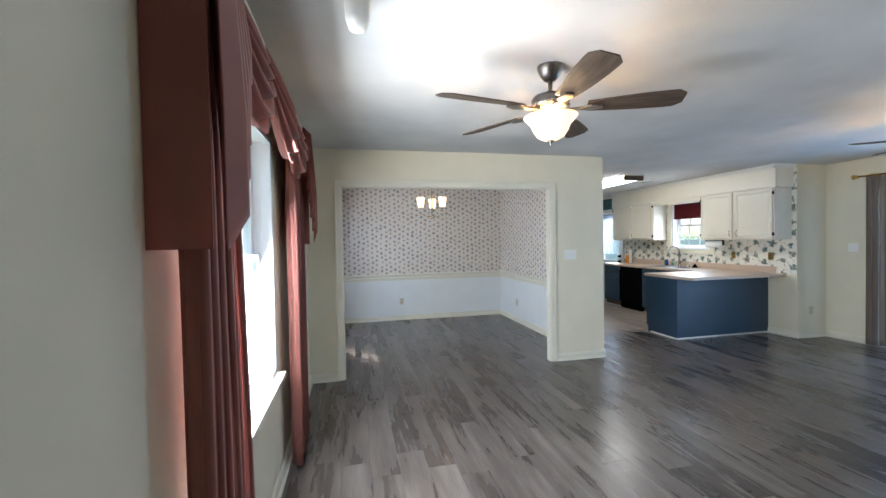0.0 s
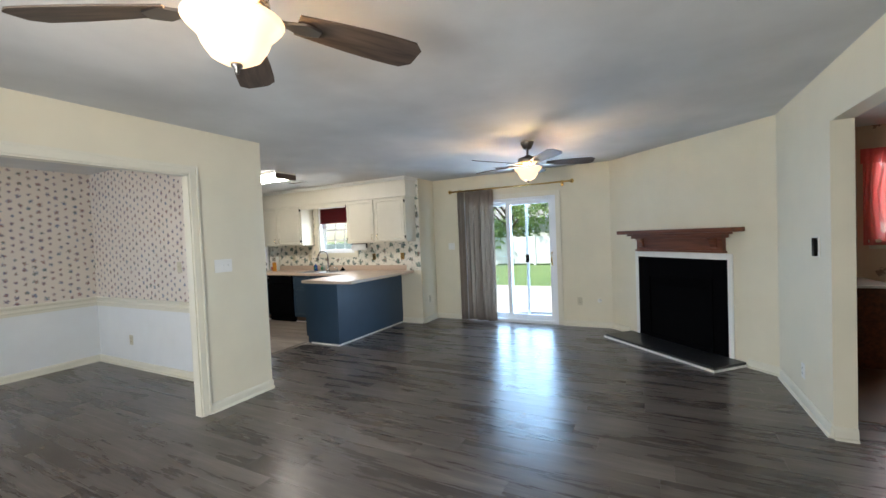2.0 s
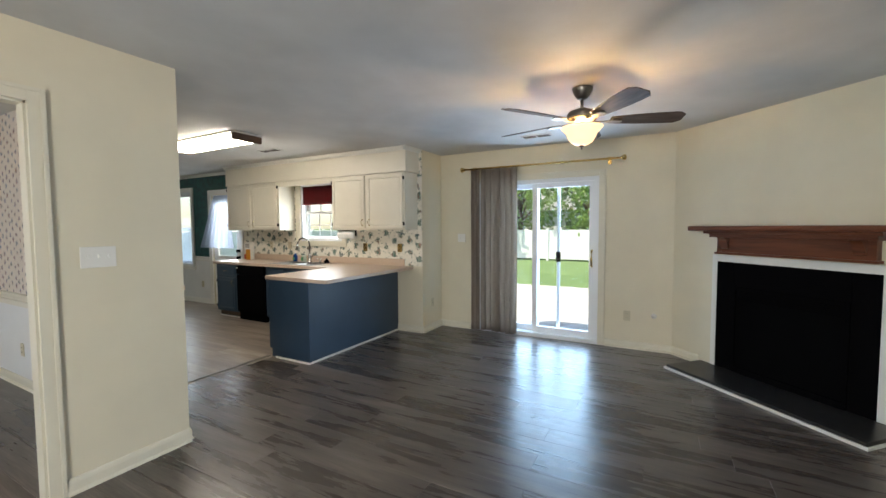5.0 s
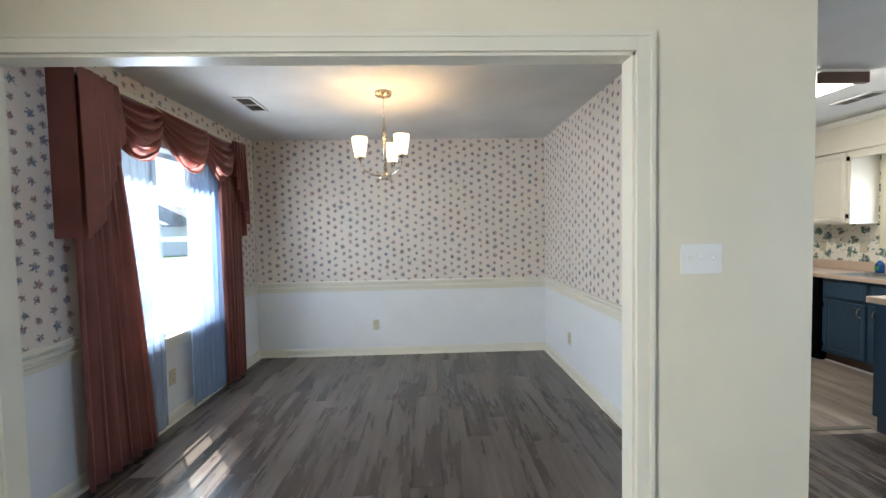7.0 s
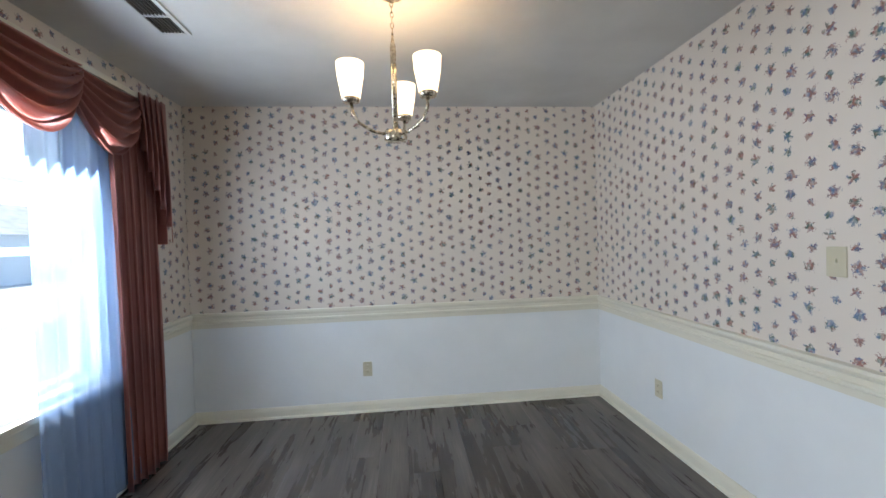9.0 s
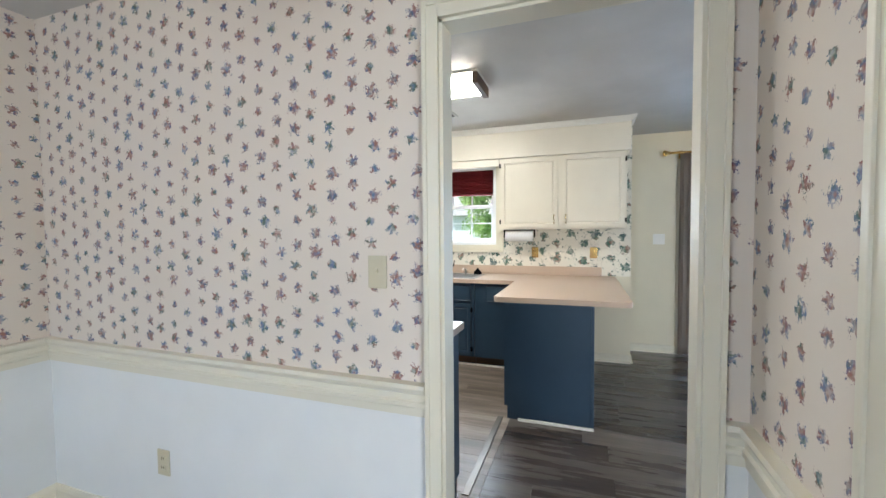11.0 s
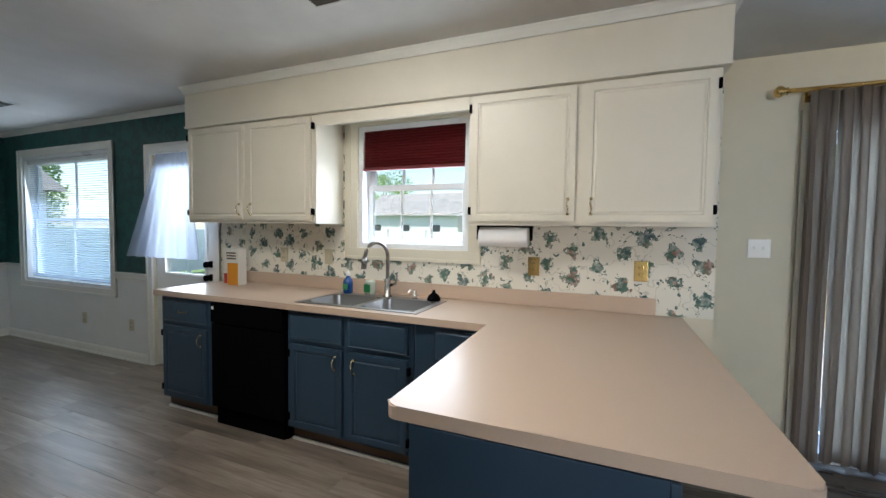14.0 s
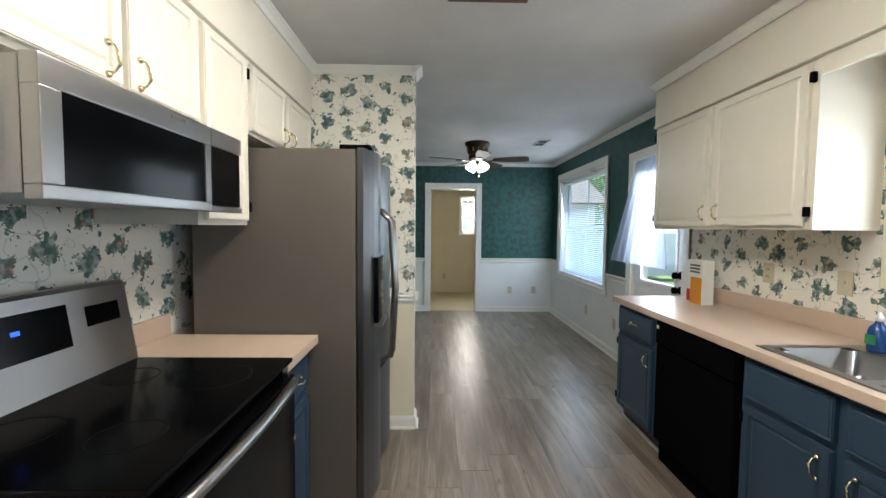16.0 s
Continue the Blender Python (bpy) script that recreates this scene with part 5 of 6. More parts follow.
vent((6.20, 2.92, H), 90, "white metal ceiling vent by the patio door")
vent((0.27, 6.22, H), 90, "white metal ceiling vent by the dining window")
vent((5.60, 10.12, H), 90, "white metal ceiling vent in the nook")

M_BOWL = glow("lit_frosted_glass", (1.0, 0.72, 0.42), 1.0)
M_SHADE = glow("lit_lamp_shade", (1.0, 0.80, 0.54), 1.5)
BL = Nodes("walnut_blade", 0.6, spec=0.25)
BL.color(BL.ramp(BL.noise(12, 4, stretch=(0.3, 3, 3)), (0.35, (0.045, 0.030, 0.022)), (0.7, (0.10, 0.07, 0.05))))
M_BLADE = BL.m
M_BLADEW = paint("pale_blade", (0.45, 0.42, 0.38), 0.4, 0.08, 0.05)


def blade_mesh(length, mat):
    bm = bmesh.new()
    outline = []
    for k in range(13):
        s = k / 12
        w = 0.048 + 0.030 * math.sin(min(1.0, s * 1.25) * math.pi / 2)
        if s > 0.9:
            w *= 1 - ((s - 0.9) / 0.1) ** 2 * 0.45
        outline.append((0.20 + (length - 0.20) * s, w))
    prism(bm, [(x, -w) for x, w in outline] + [(x, w) for x, w in reversed(outline)], -0.003, 0.003)
    bmesh.ops.rotate(bm, verts=bm.verts, matrix=Matrix.Rotation(radians(-13), 3, "X"))
    return mesh("blade", bm, mat)


def fan(at, label, turn, bowl, mats, drop=0.10, length=0.68, warm=(1.0, 0.72, 0.42), watts=14, hugger=False):
    """A five-bladed ceiling fan with a light; at: on the ceiling."""
    body, blade_mat = mats
    f = thing("ceiling_fan", at, label, "ceiling fan", "ceiling fans")
    bm = bmesh.new()
    if hugger:
        lathe(bm, [(0.10, -0.15), (0.115, -0.14), (0.125, -0.06), (0.15, -0.035), (0.155, -0.015), (0.150, 0.0)], 28)
        canopy = part("canopy", bm, body, f, "", True)
        for k in range(12):
            a = radians(30 * k)
            bm = bmesh.new()
            tube(bm, [(0.122 * math.cos(a), 0.122 * math.sin(a), -0.12), (0.127 * math.cos(a), 0.127 * math.sin(a), -0.07)], 0.008, 6)
            part("vent_rib", bm, M_BRASS, canopy)
    else:
        lathe(bm, [(0.016, -0.085), (0.034, -0.08), (0.052, -0.058), (0.066, -0.03), (0.073, -0.008), (0.073, 0.0)], 24)
        part("canopy", bm, body, f, "", True)
        bm = bmesh.new()
        lathe(bm, [(0.012, -0.075 - drop), (0.012, -0.07)], 12)
        part("downrod", bm, body, f, "", True)
    z = -0.06 - drop
    bm = bmesh.new()
    lathe(bm, [(0.05, z - 0.088), (0.085, z - 0.084), (0.102, z - 0.072), (0.108, z - 0.03), (0.095, z - 0.012), (0.05, z), (0.03, z + 0.015)], 32)
    motor = part("motor", bm, body, f, "", True)
    bm = bmesh.new()
    lathe(bm, [(0.102, z - 0.074), (0.1095, z - 0.070), (0.1095, z - 0.058), (0.104, z - 0.054)], 32, caps=False)
    part("trim_ring", bm, M_PEWTER if hugger else M_NICKEL, motor, "bright trim ring", True)
    zb = z - 0.080
    bd_ = blade_mesh(length, blade_mat)
    for k in range(5):
        m = pose(0, 0, zb, 0, 0, turn + 72 * k)
        o = new("blade", bd_)
        o.parent, o.matrix_local = f, m
        bm = bmesh.new()
        prism(bm, [(0.08, -0.018), (0.16, -0.012), (0.22, -0.04), (0.28, -0.02), (0.28, 0.02), (0.22, 0.04), (0.16, 0.012), (0.08, 0.018)], -0.016, -0.006, 0.003)
        arm = part("arm", bm, body, o, "metal blade arm")
    bm = bmesh.new()
    lathe(bm, [(0.012, z - 0.145), (0.018, z - 0.12), (0.022, z - 0.085)], 24)
    part("light_fitter", bm, body, f, "", True)
    if bowl:
        bm = bmesh.new()
        zt = z - 0.125
        lathe(bm, [(0.004, zt - 0.135), (0.04, zt - 0.13), (0.075, zt - 0.11), (0.098, zt - 0.075), (0.108, zt - 0.045), (0.135, zt - 0.018), (0.150, zt)], 32, caps=False)
        thick(part("bowl", bm, M_BOWL, f, "glowing frosted glass bowl", True), 0.003)
        bm = bmesh.new()
        lathe(bm, [(0.004, zt - 0.165), (0.008, zt - 0.155), (0.006, zt - 0.148), (0.018, zt - 0.142), (0.018, zt - 0.134)], 14)
        part("finial", bm, body, f, "", True)
        lamp("fan_bulb", "POINT", Matrix.Translation((at[0], at[1], at[2] + zt - 0.004)), watts, warm, size=0.035)
    else:
        zt = z - 0.13
        for k in range(4):
            a = radians(45 + 90 * k)
            bm = bmesh.new()
            lathe(bm, [(0.025, 0.035), (0.045, 0.0), (0.06, -0.04), (0.065, -0.055)], 18, caps=False)
            bmesh.ops.rotate(bm, verts=bm.verts, matrix=Matrix.Rotation(radians(35), 3, "Y"))
            bmesh.ops.rotate(bm, verts=bm.verts, matrix=Matrix.Rotation(a + math.pi, 3, "Z"))
            bmesh.ops.translate(bm, verts=bm.verts, vec=(0.085 * math.cos(a), 0.085 * math.sin(a), zt - 0.01))
            thick(part("shade", bm, M_TULIP, f, "glowing white tulip shade", True), 0.003)
        lamp("fan_bulb", "POINT", Matrix.Translation((at[0], at[1], at[2] + zt - 0.09)), watts, warm, size=0.08)
        bm = bmesh.new()
        tube(bm, [(0.02, 0, zt - 0.02), (0.02, 0, zt - 0.13)], 0.002, 6)
        lathe(bm, [(0.008, -0.03), (0.01, -0.015), (0.004, 0.0)], 10, (0.02, 0, zt - 0.13))
        part("pull_chain", bm, M_BRASS, f, "brass pull chain", True)
    return f


M_TULIP = glow("lit_white_glass", (0.95, 0.97, 1.0), 2.6)
M_NICKEL = metal("brushed_nickel", (0.55, 0.47, 0.36), 0.22)
M_DARKBR = metal("dark_bronze", (0.07, 0.05, 0.04), 0.35)
fan((1.30, 2.17, H), "pewter ceiling fan with walnut blades and lit glass bowl", 46, True, (M_PEWTER, M_BLADE), length=0.69, watts=34)
fan((4.83, 2.20, H), "pewter ceiling fan with walnut blades and lit glass bowl", 2, True, (M_PEWTER, M_BLADE), length=0.70, watts=52)
fan((4.82, 10.17, H), "low-profile bronze ceiling fan with four lit tulip shades", 56, False, (M_DARKBR, M_BLADE), 0.08, 0.63, (0.92, 0.96, 1.0), 5, True)

# chandelier
ch = thing("chandelier", (1.352, 5.973, H), "three-light brushed nickel chandelier, lit", "chandelier")
bm = bmesh.new()
lathe(bm, [(0.02, -0.035), (0.058, -0.03), (0.065, -0.02), (0.065, 0.0)], 28)
part("canopy", bm, M_NICKEL, ch, "", True)
bm = bmesh.new()
for k in range(7):
    zc = -0.05 - 0.022 * k
    ring = [(0.007 * math.cos(a) * (1 if k % 2 else 0), 0.007 * math.cos(a) * (0 if k % 2 else 1), zc + 0.013 * math.sin(a)) for a in [2 * math.pi * j / 10 for j in range(11)]]
    tube(bm, ring, 0.002, 5)
part("chain", bm, M_NICKEL, ch, "", True)
bm = bmesh.new()
lathe(bm, [(0.012, -0.62), (0.013, -0.25), (0.006, -0.22), (0.004, -0.19)], 16)
part("stem", bm, M_NICKEL, ch, "", True)
bm = bmesh.new()
lathe(bm, [(0.008, -0.655), (0.048, -0.65), (0.05, -0.64), (0.05, -0.61), (0.012, -0.60)], 24)
part("hub", bm, M_NICKEL, ch, "", True)
for k, a in enumerate((197, 317, 77)):
    c, s = math.cos(radians(a)), math.sin(radians(a))
    bm = bmesh.new()
    tube(bm, [(r * c, r * s, z) for r, z in ((0.03, -0.625), (0.10, -0.615), (0.155, -0.585), (0.18, -0.545), (0.185, -0.50))], 0.007, 8)
    arm = part("arm", bm, M_NICKEL, ch, "", True)
    bm = bmesh.new()
    lathe(bm, [(0.012, -0.51), (0.034, -0.505), (0.036, -0.49), (0.034, -0.485)], 20, (0.185 * c, 0.185 * s, 0))
    part("cup", bm, M_NICKEL, arm, "", True)
    bm = bmesh.new()
    lathe(bm, [(0.036, -0.488), (0.052, -0.40), (0.056, -0.345)], 24, (0.185 * c, 0.185 * s, 0), False)
    thick(part("shade", bm, M_SHADE, arm, "glowing frosted glass shade", True), 0.003)
    lamp("chandelier_bulb", "POINT", Matrix.Translation((1.352 + 0.185 * c, 5.973 + 0.185 * s, H - 0.36)), 2.5, (1.0, 0.70, 0.33), size=0.05)

# fluorescent kitchen light
fl = thing("fluorescent_light", (4.52, 6.24, H), "long fluorescent ceiling light with wood-trimmed ends", "ceiling light")
boxes("base", [(-0.17, 0.17, -0.66, 0.66, -0.018, 0.0)], M_WHITE, fl)
bm = bmesh.new()
prism(bm, [(-0.155, -0.018), (-0.15, -0.06), (-0.12, -0.08), (0.12, -0.08), (0.15, -0.06), (0.155, -0.018)], -0.62, 0.62)
for v in bm.verts:
    v.co = Vector((v.co.x, v.co.z, v.co.y))
part("diffuser", bm, glow("lit_acrylic", (1.0, 0.97, 0.90), 17.0), fl, "glowing white acrylic diffuser")
for s in (-1, 1):
    boxes("end_cap", [(-0.17, 0.17, min(s * 0.622, s * 0.66), max(s * 0.622, s * 0.66), -0.09, -0.018)], M_TOE, fl, "brown wooden end cap", 0.004)

# ---- fireplace ----
fp = tagged(new("fireplace"), "corner fireplace with black firebox and wooden mantel", "fireplace")
fp.matrix_world = pose(5.965, 0.735, 0, 0, 0, 45)
# local x along the wall, y into the room
M_HEARTH = paint("dark_slate_hearth", (0.022, 0.021, 0.021), 0.35, 0.2, 0.1, 6.0)
boxes("hearth", [(-0.775, 0.775, 0.002, 0.44, 0.0, 0.045)], M_HEARTH, fp, "low dark slate hearth", 0.006)
boxes("hearth_trim", [(-0.79, 0.79, 0.442, 0.458, 0.0, 0.022), (-0.79, -0.777, 0.0, 0.442, 0.0, 0.022), (0.777, 0.79, 0.0, 0.442, 0.0, 0.022)], M_WHITE, fp, "white quarter-round trim", 0.004)
boxes("surround", [(-0.66, -0.61, 0.002, 0.02, 0.046, 1.14), (0.61, 0.66, 0.002, 0.02, 0.046, 1.14), (-0.61, 0.61, 0.002, 0.02, 1.075, 1.14)], M_WHITE, fp, "white painted surround", 0.003)
for slab in ((-0.61, -0.441, 0.002, 0.016, 0.046, 1.075), (0.441, 0.61, 0.002, 0.016, 0.046, 1.075), (-0.439, 0.439, 0.002, 0.016, 0.851, 1.075)):
    boxes("slate_face", [slab], M_MATTE, fp, "polished black facing", 0.002)
boxes("firebox", [(-0.44, 0.44, 0.001, 0.004, 0.046, 0.85)], M_MATTE, fp, "black fire opening")
boxes("screen_frame", [(-0.44, -0.415, 0.016, 0.03, 0.046, 0.85), (0.415, 0.44, 0.016, 0.03, 0.046, 0.85), (-0.415, 0.415, 0.016, 0.03, 0.825, 0.85), (-0.415, 0.415, 0.016, 0.03, 0.046, 0.10)], M_MATTE, fp, "black metal frame", 0.003)
for k in range(6):
    boxes("louvre", [(-0.41, 0.41, 0.012, 0.024, 0.73 + 0.015 * k, 0.738 + 0.015 * k)], M_MATTE, fp)
MH = Nodes("cherry_wood", 0.32)
MH.color(MH.ramp(MH.noise(9, 5, stretch=(0.25, 3, 3)), (0.35, (0.075, 0.020, 0.008)), (0.65, (0.17, 0.050, 0.020))))
MH.bump(MH.noise(60, 3, stretch=(0.1, 3, 3)), 0.1, 0.002)
M_CHERRY = MH.m
mt = boxes("mantel", [(-0.79, 0.79, 0.0, 0.205, 1.370, 1.418)], M_CHERRY, fp, "reddish cherry wood mantel shelf", 0.016)
bm = bmesh.new()
for z0, z1, w, d in ((1.345, 1.375, 0.66, 0.15), (1.31, 1.345, 0.62, 0.12), (1.17, 1.31, 0.585, 0.06), (1.15, 1.17, 0.60, 0.075)):
    box(bm, -w, w, 0.0, d, z0, z1, 0.004)
part("mantel_frieze", bm, M_CHERRY, mt)
for s in (-1, 1):
    bm = bmesh.new()
    x = s * 0.50
    prof = [(0.06, 1.20), (0.075, 1.21), (0.085, 1.24), (0.10, 1.28), (0.13, 1.31), (0.06, 1.31)]
    ra = [bm.verts.new((x - 0.035, y, z)) for y, z in prof]
    rb = [bm.verts.new((x + 0.035, y, z)) for y, z in prof]
    for k in range(len(prof)):
        j = (k + 1) % len(prof)
        bm.faces.new((ra[k], ra[j], rb[j], rb[k]))
    bm.faces.new(ra)
    bm.faces.new(rb)
    part("corbel", bm, M_CHERRY, mt)

sm = thing("ceiling_fitting", (0.22, 1.69, H), "small white bell-shaped fitting on the ceiling", "ceiling fitting")
bm = bmesh.new()
lathe(bm, [(0.012, -0.15), (0.034, -0.14), (0.048, -0.10), (0.052, -0.03), (0.060, -0.012), (0.062, 0.0)], 24)
part("cover", bm, M_PLATEW, sm, "", True)

# ---- television mount ----
tv = thing("tv_mount", (2.20, TY, 1.615), "black articulated steel television wall mount, folded back", "television mount", rz=180)
# local x runs towards the window wall, -y is into the room


def bar(name, pts, w, t, label="", parent=tv):
    """A flat steel bar of width w and thickness t through pts that lie in one upright plane."""
    bm = bmesh.new()
    for a, b in zip(pts, pts[1:]):
        a, b = Vector(a), Vector(b)
        d = (b - a).normalized()
        side = d.cross(Vector((0, 1, 0))).normalized() * (w / 2)
        n = Vector((0, t / 2, 0))
        q = [bm.verts.new(p + s1 * side + s2 * n) for p in (a - d * w * 0.2, b + d * w * 0.2) for s1, s2 in ((-1, -1), (1, -1), (1, 1), (-1, 1))]
        for f in ((0, 1, 2, 3), (7, 6, 5, 4), (0, 4, 5, 1), (1, 5, 6, 2), (2, 6, 7, 3), (3, 7, 4, 0)):
            bm.faces.new([q[i] for i in f])
    return part(name, bm, M_BLACK, parent, label)


boxes("wall_plate", [(0.20, 0.30, -0.018, 0.0, -0.17, 0.17)], M_BLACK, tv, "", 0.003)
for z, w in ((0.072, 0.046), (-0.045, 0.036)):
    arm = boxes("arm", [(-0.01, 0.25, -0.075, -0.045, z - w / 2, z + w / 2)], M_BLACK, tv, "", 0.005)
    boxes("arm_lip", [(-0.01, 0.25, -0.079, -0.0755, z + w / 2 - 0.008, z + w / 2 - 0.001)], M_BLACK, arm, "", 0.001)
    for xs in (0.035, 0.115, 0.185):
        boxes("arm_slot", [(xs, xs + 0.035, -0.0775, -0.0752, z - 0.008, z + 0.002)], M_SLATE, arm, "pale slot in the arm")
bm = bmesh.new()
prism(bm, [(0.035, 0.12), (-0.03, 0.075), (-0.062, 0.06), (-0.072, 0.03), (-0.066, 0.0), (-0.074, -0.04), (-0.066, -0.072), (-0.02, -0.075), (0.03, -0.06), (0.045, 0.0), (0.045, 0.10)], -0.05, 0.0, 0.008)
for v in bm.verts:
    v.co = Vector((v.co.x, -0.055 + v.co.z, v.co.y))
head = part("pivot_head", bm, M_BLACK, tv)
bm = bmesh.new()
lathe(bm, [(0.02, 0.0), (0.02, 0.008), (0.012, 0.012)], 14)
for v in bm.verts:
    v.co = Vector((v.co.x - 0.045, -0.105 - v.co.z, v.co.y))
part("pivot_bolt", bm, M_STEEL, head, "steel pivot bolt", True)
b1 = bar("bracket", [(0.024, -0.115, 0.215), (0.004, -0.115, 0.0), (-0.02, -0.115, -0.20)], 0.028, 0.014, "long upright screen bracket")
bar("hook", [(-0.016, -0.118, -0.203), (-0.07, -0.118, -0.212)], 0.016, 0.012, "", b1)
bar("hook", [(0.012, -0.118, 0.148), (-0.03, -0.118, 0.135)], 0.014, 0.012, "", b1)
for k in range(4):
    boxes("bolt_hole", [(-0.0165 + 0.002 * k, -0.0085 + 0.002 * k, -0.1235, -0.1222, -0.175 + 0.022 * k, -0.165 + 0.022 * k)], M_STEEL, b1, "bright bolt hole")
b2 = bar("bracket", [(0.036, -0.105, 0.115), (0.04, -0.105, 0.0), (0.064, -0.105, -0.14)], 0.034, 0.014, "short screen bracket")
bar("pull_loop", [(0.060, -0.107, -0.14), (0.064, -0.107, -0.168)], 0.012, 0.008, "steel pull loop", b2)

# ---- bathroom seen past the doorway ----
M_BPAPER = sprig_paper("bath_wallpaper", "x", (0.66, 0.50, 0.36), ((0.30, 0.18, 0.12), (0.24, 0.16, 0.13)), (0.25, 0.30), 0.07, 6.0)
wall_x("wallpaper_bath", BX - E4, BX, -2.4, SY - 0.12, M_BPAPER, "tan bathroom wallpaper with leaf print", [BWIN], 0, H, "wallpaper")
fixed("floor_bath", [(4.3, BX, -2.4, SY - 0.12, 0.0, 0.006)], paint("brown_vinyl", (0.16, 0.075, 0.03), 0.4, 0.2, 0.05, 4.0), "brown sheet vinyl bathroom floor", "floor")
bc = thing("bath_curtain", (BX - 0.05, -1.55, 0), "pink ruffled window curtain, parted", "curtain")


def tie(side):
    def f(u, v):
        w = 0.46 - 0.20 * math.sin(math.pi * min(1, v * 1.05)) * (0.6 + 0.4 * v)
        y = side * (0.54 - u * w)
        return Vector((0.018 * math.sin(u * 30), y, 2.16 - 1.0 * v))
    return f


for s in (-1, 1):
    bm = bmesh.new()
    sheet(bm, tie(s), 30, 16)
    part("panel", bm, M_PINK, bc, "", True)
bm = bmesh.new()
sheet(bm, lambda u, v: Vector((-0.015 + 0.015 * math.sin(u * 70), -0.56 + 1.12 * u, 2.19 - 0.16 * v)), 80, 4)
part("valance", bm, M_PINK, bc, "", True)
tl = thing("toilet", (6.40, -1.57, 0), "white two-piece toilet below the window", "toilet")
M_CHINA = paint("white_china", (0.80, 0.78, 0.74), 0.12, 0.02, 0)
boxes("tank", [(-0.21, -0.01, -0.22, 0.22, 0.36, 0.70)], M_CHINA, tl, "", 0.02)
boxes("tank_lid", [(-0.22, -0.005, -0.23, 0.23, 0.702, 0.735)], M_CHINA, tl, "", 0.01)
bm = bmesh.new()
lathe(bm, [(0.11, 0.0), (0.12, 0.03), (0.085, 0.14), (0.12, 0.26), (0.185, 0.36), (0.19, 0.39)], 26)
for v in bm.verts:
    v.co = Vector((v.co.x * 1.25 - 0.44, v.co.y, v.co.z))
part("bowl", bm, M_CHINA, tl, "", True)
bm = bmesh.new()
lathe(bm, [(0.185, 0.392), (0.195, 0.40), (0.195, 0.42), (0.17, 0.43)], 26)
for v in bm.verts:
    v.co = Vector((v.co.x * 1.25 - 0.44, v.co.y, v.co.z))
part("seat_lid", bm, M_CHINA, tl, "", True)
vn = thing("bath_vanity", (6.0, -0.80, 0), "brown wooden bathroom vanity", "vanity")
boxes("body", [(-0.30, 0.40, -0.20, 0.62, 0.0, 0.78)], M_CHERRY, vn, "", 0.004)
boxes("top", [(-0.32, 0.40, -0.22, 0.62, 0.782, 0.81)], M_CHINA, vn, "white vanity top", 0.006)


# ---- outdoors ----
def grass_mat(name, a, b):
    k = Nodes(name, 0.9)
    k.color(k.mix(k.noise(0.6, 5), a, b)).bump(k.noise(40, 3), 0.5, 0.03)
    return k.m


M_GRASS = grass_mat("lawn_green", (0.075, 0.135, 0.045), (0.13, 0.21, 0.075))
bm = bmesh.new()
S = 600
vs = [bm.verts.new((x, y, -0.45)) for x, y in ((-S, -S), (S, -S), (S, S), (-S, S))]
bm.faces.new(vs)
tagged(new("ground", mesh("ground", bm, M_GRASS)), "mown green lawn around the house", "ground", kind="structure")
# Invented pale ground; in the sun it whitens the view through the west windows.
fixed("driveway", [(-21, -1.6, -14, 70, -0.46, -0.43)], paint("pale_concrete", (0.30, 0.30, 0.295), 0.8, 0.08, 0.2, 1.5), "added pale concrete slab that brightens the front window view", "driveway")
fixed("patio", [(6.43, 11.5, 7.4, 15.0, -0.46, -0.42)], bpy.data.materials["pale_concrete"], "pale concrete pad outside the back door", "patio")
M_DECK = Nodes("pine_deck_boards", 0.7)
M_DECK.color(M_DECK.ramp(M_DECK.noise(8, 4, stretch=(0.3, 4, 1)), (0.3, (0.50, 0.39, 0.26)), (0.7, (0.66, 0.55, 0.40))))
M_DECK = M_DECK.m
M_PDECK = paint("grey_deck_paint", (0.52, 0.50, 0.49), 0.6, 0.1, 0.1)
dk = tagged(new("deck"), "raised wooden deck outside the patio door", "deck")
for k in range(34):
    boxes("plank", [(6.95 + 0.145 * k, 6.95 + 0.145 * k + 0.1425, 0.6, 6.0, -0.11, -0.075)], M_PDECK, dk)
boxes("joist_skirt", [(6.94, 11.9, 0.58, 0.62, -0.44, -0.11), (6.94, 11.9, 5.98, 6.02, -0.44, -0.11), (11.86, 11.9, 0.6, 6.0, -0.44, -0.11)], M_DECK, dk)
rl = tagged(new("deck_railing"), "pine deck railing with square balusters", "railing")


def rail_run(p, q):
    p, q = Vector(p), Vector(q)
    n = int((q - p).length / 0.14)
    d = (q - p).normalized()
    for z0, z1, w in ((0.78, 0.82, 0.07), (0.66, 0.74, 0.02), (0.0, 0.08, 0.02)):
        bm = bmesh.new()
        s = Vector((-d.y, d.x, 0)) * w
        prism(bm, [tuple((p + s)[:2]), tuple((q + s)[:2]), tuple((q - s)[:2]), tuple((p - s)[:2])], z0 - 0.07, z1 - 0.07)
        part("rail", bm, M_DECK, rl)
    for k in range(n + 1):
        c = p + d * (q - p).length * k / n
        big = k % 10 == 0
        w = 0.05 if big else 0.018
        boxes("post" if big else "baluster", [(c.x - w, c.x + w, c.y - w, c.y + w, -0.44 if big else -0.07, 0.80 if big else 0.70)], M_DECK, rl)


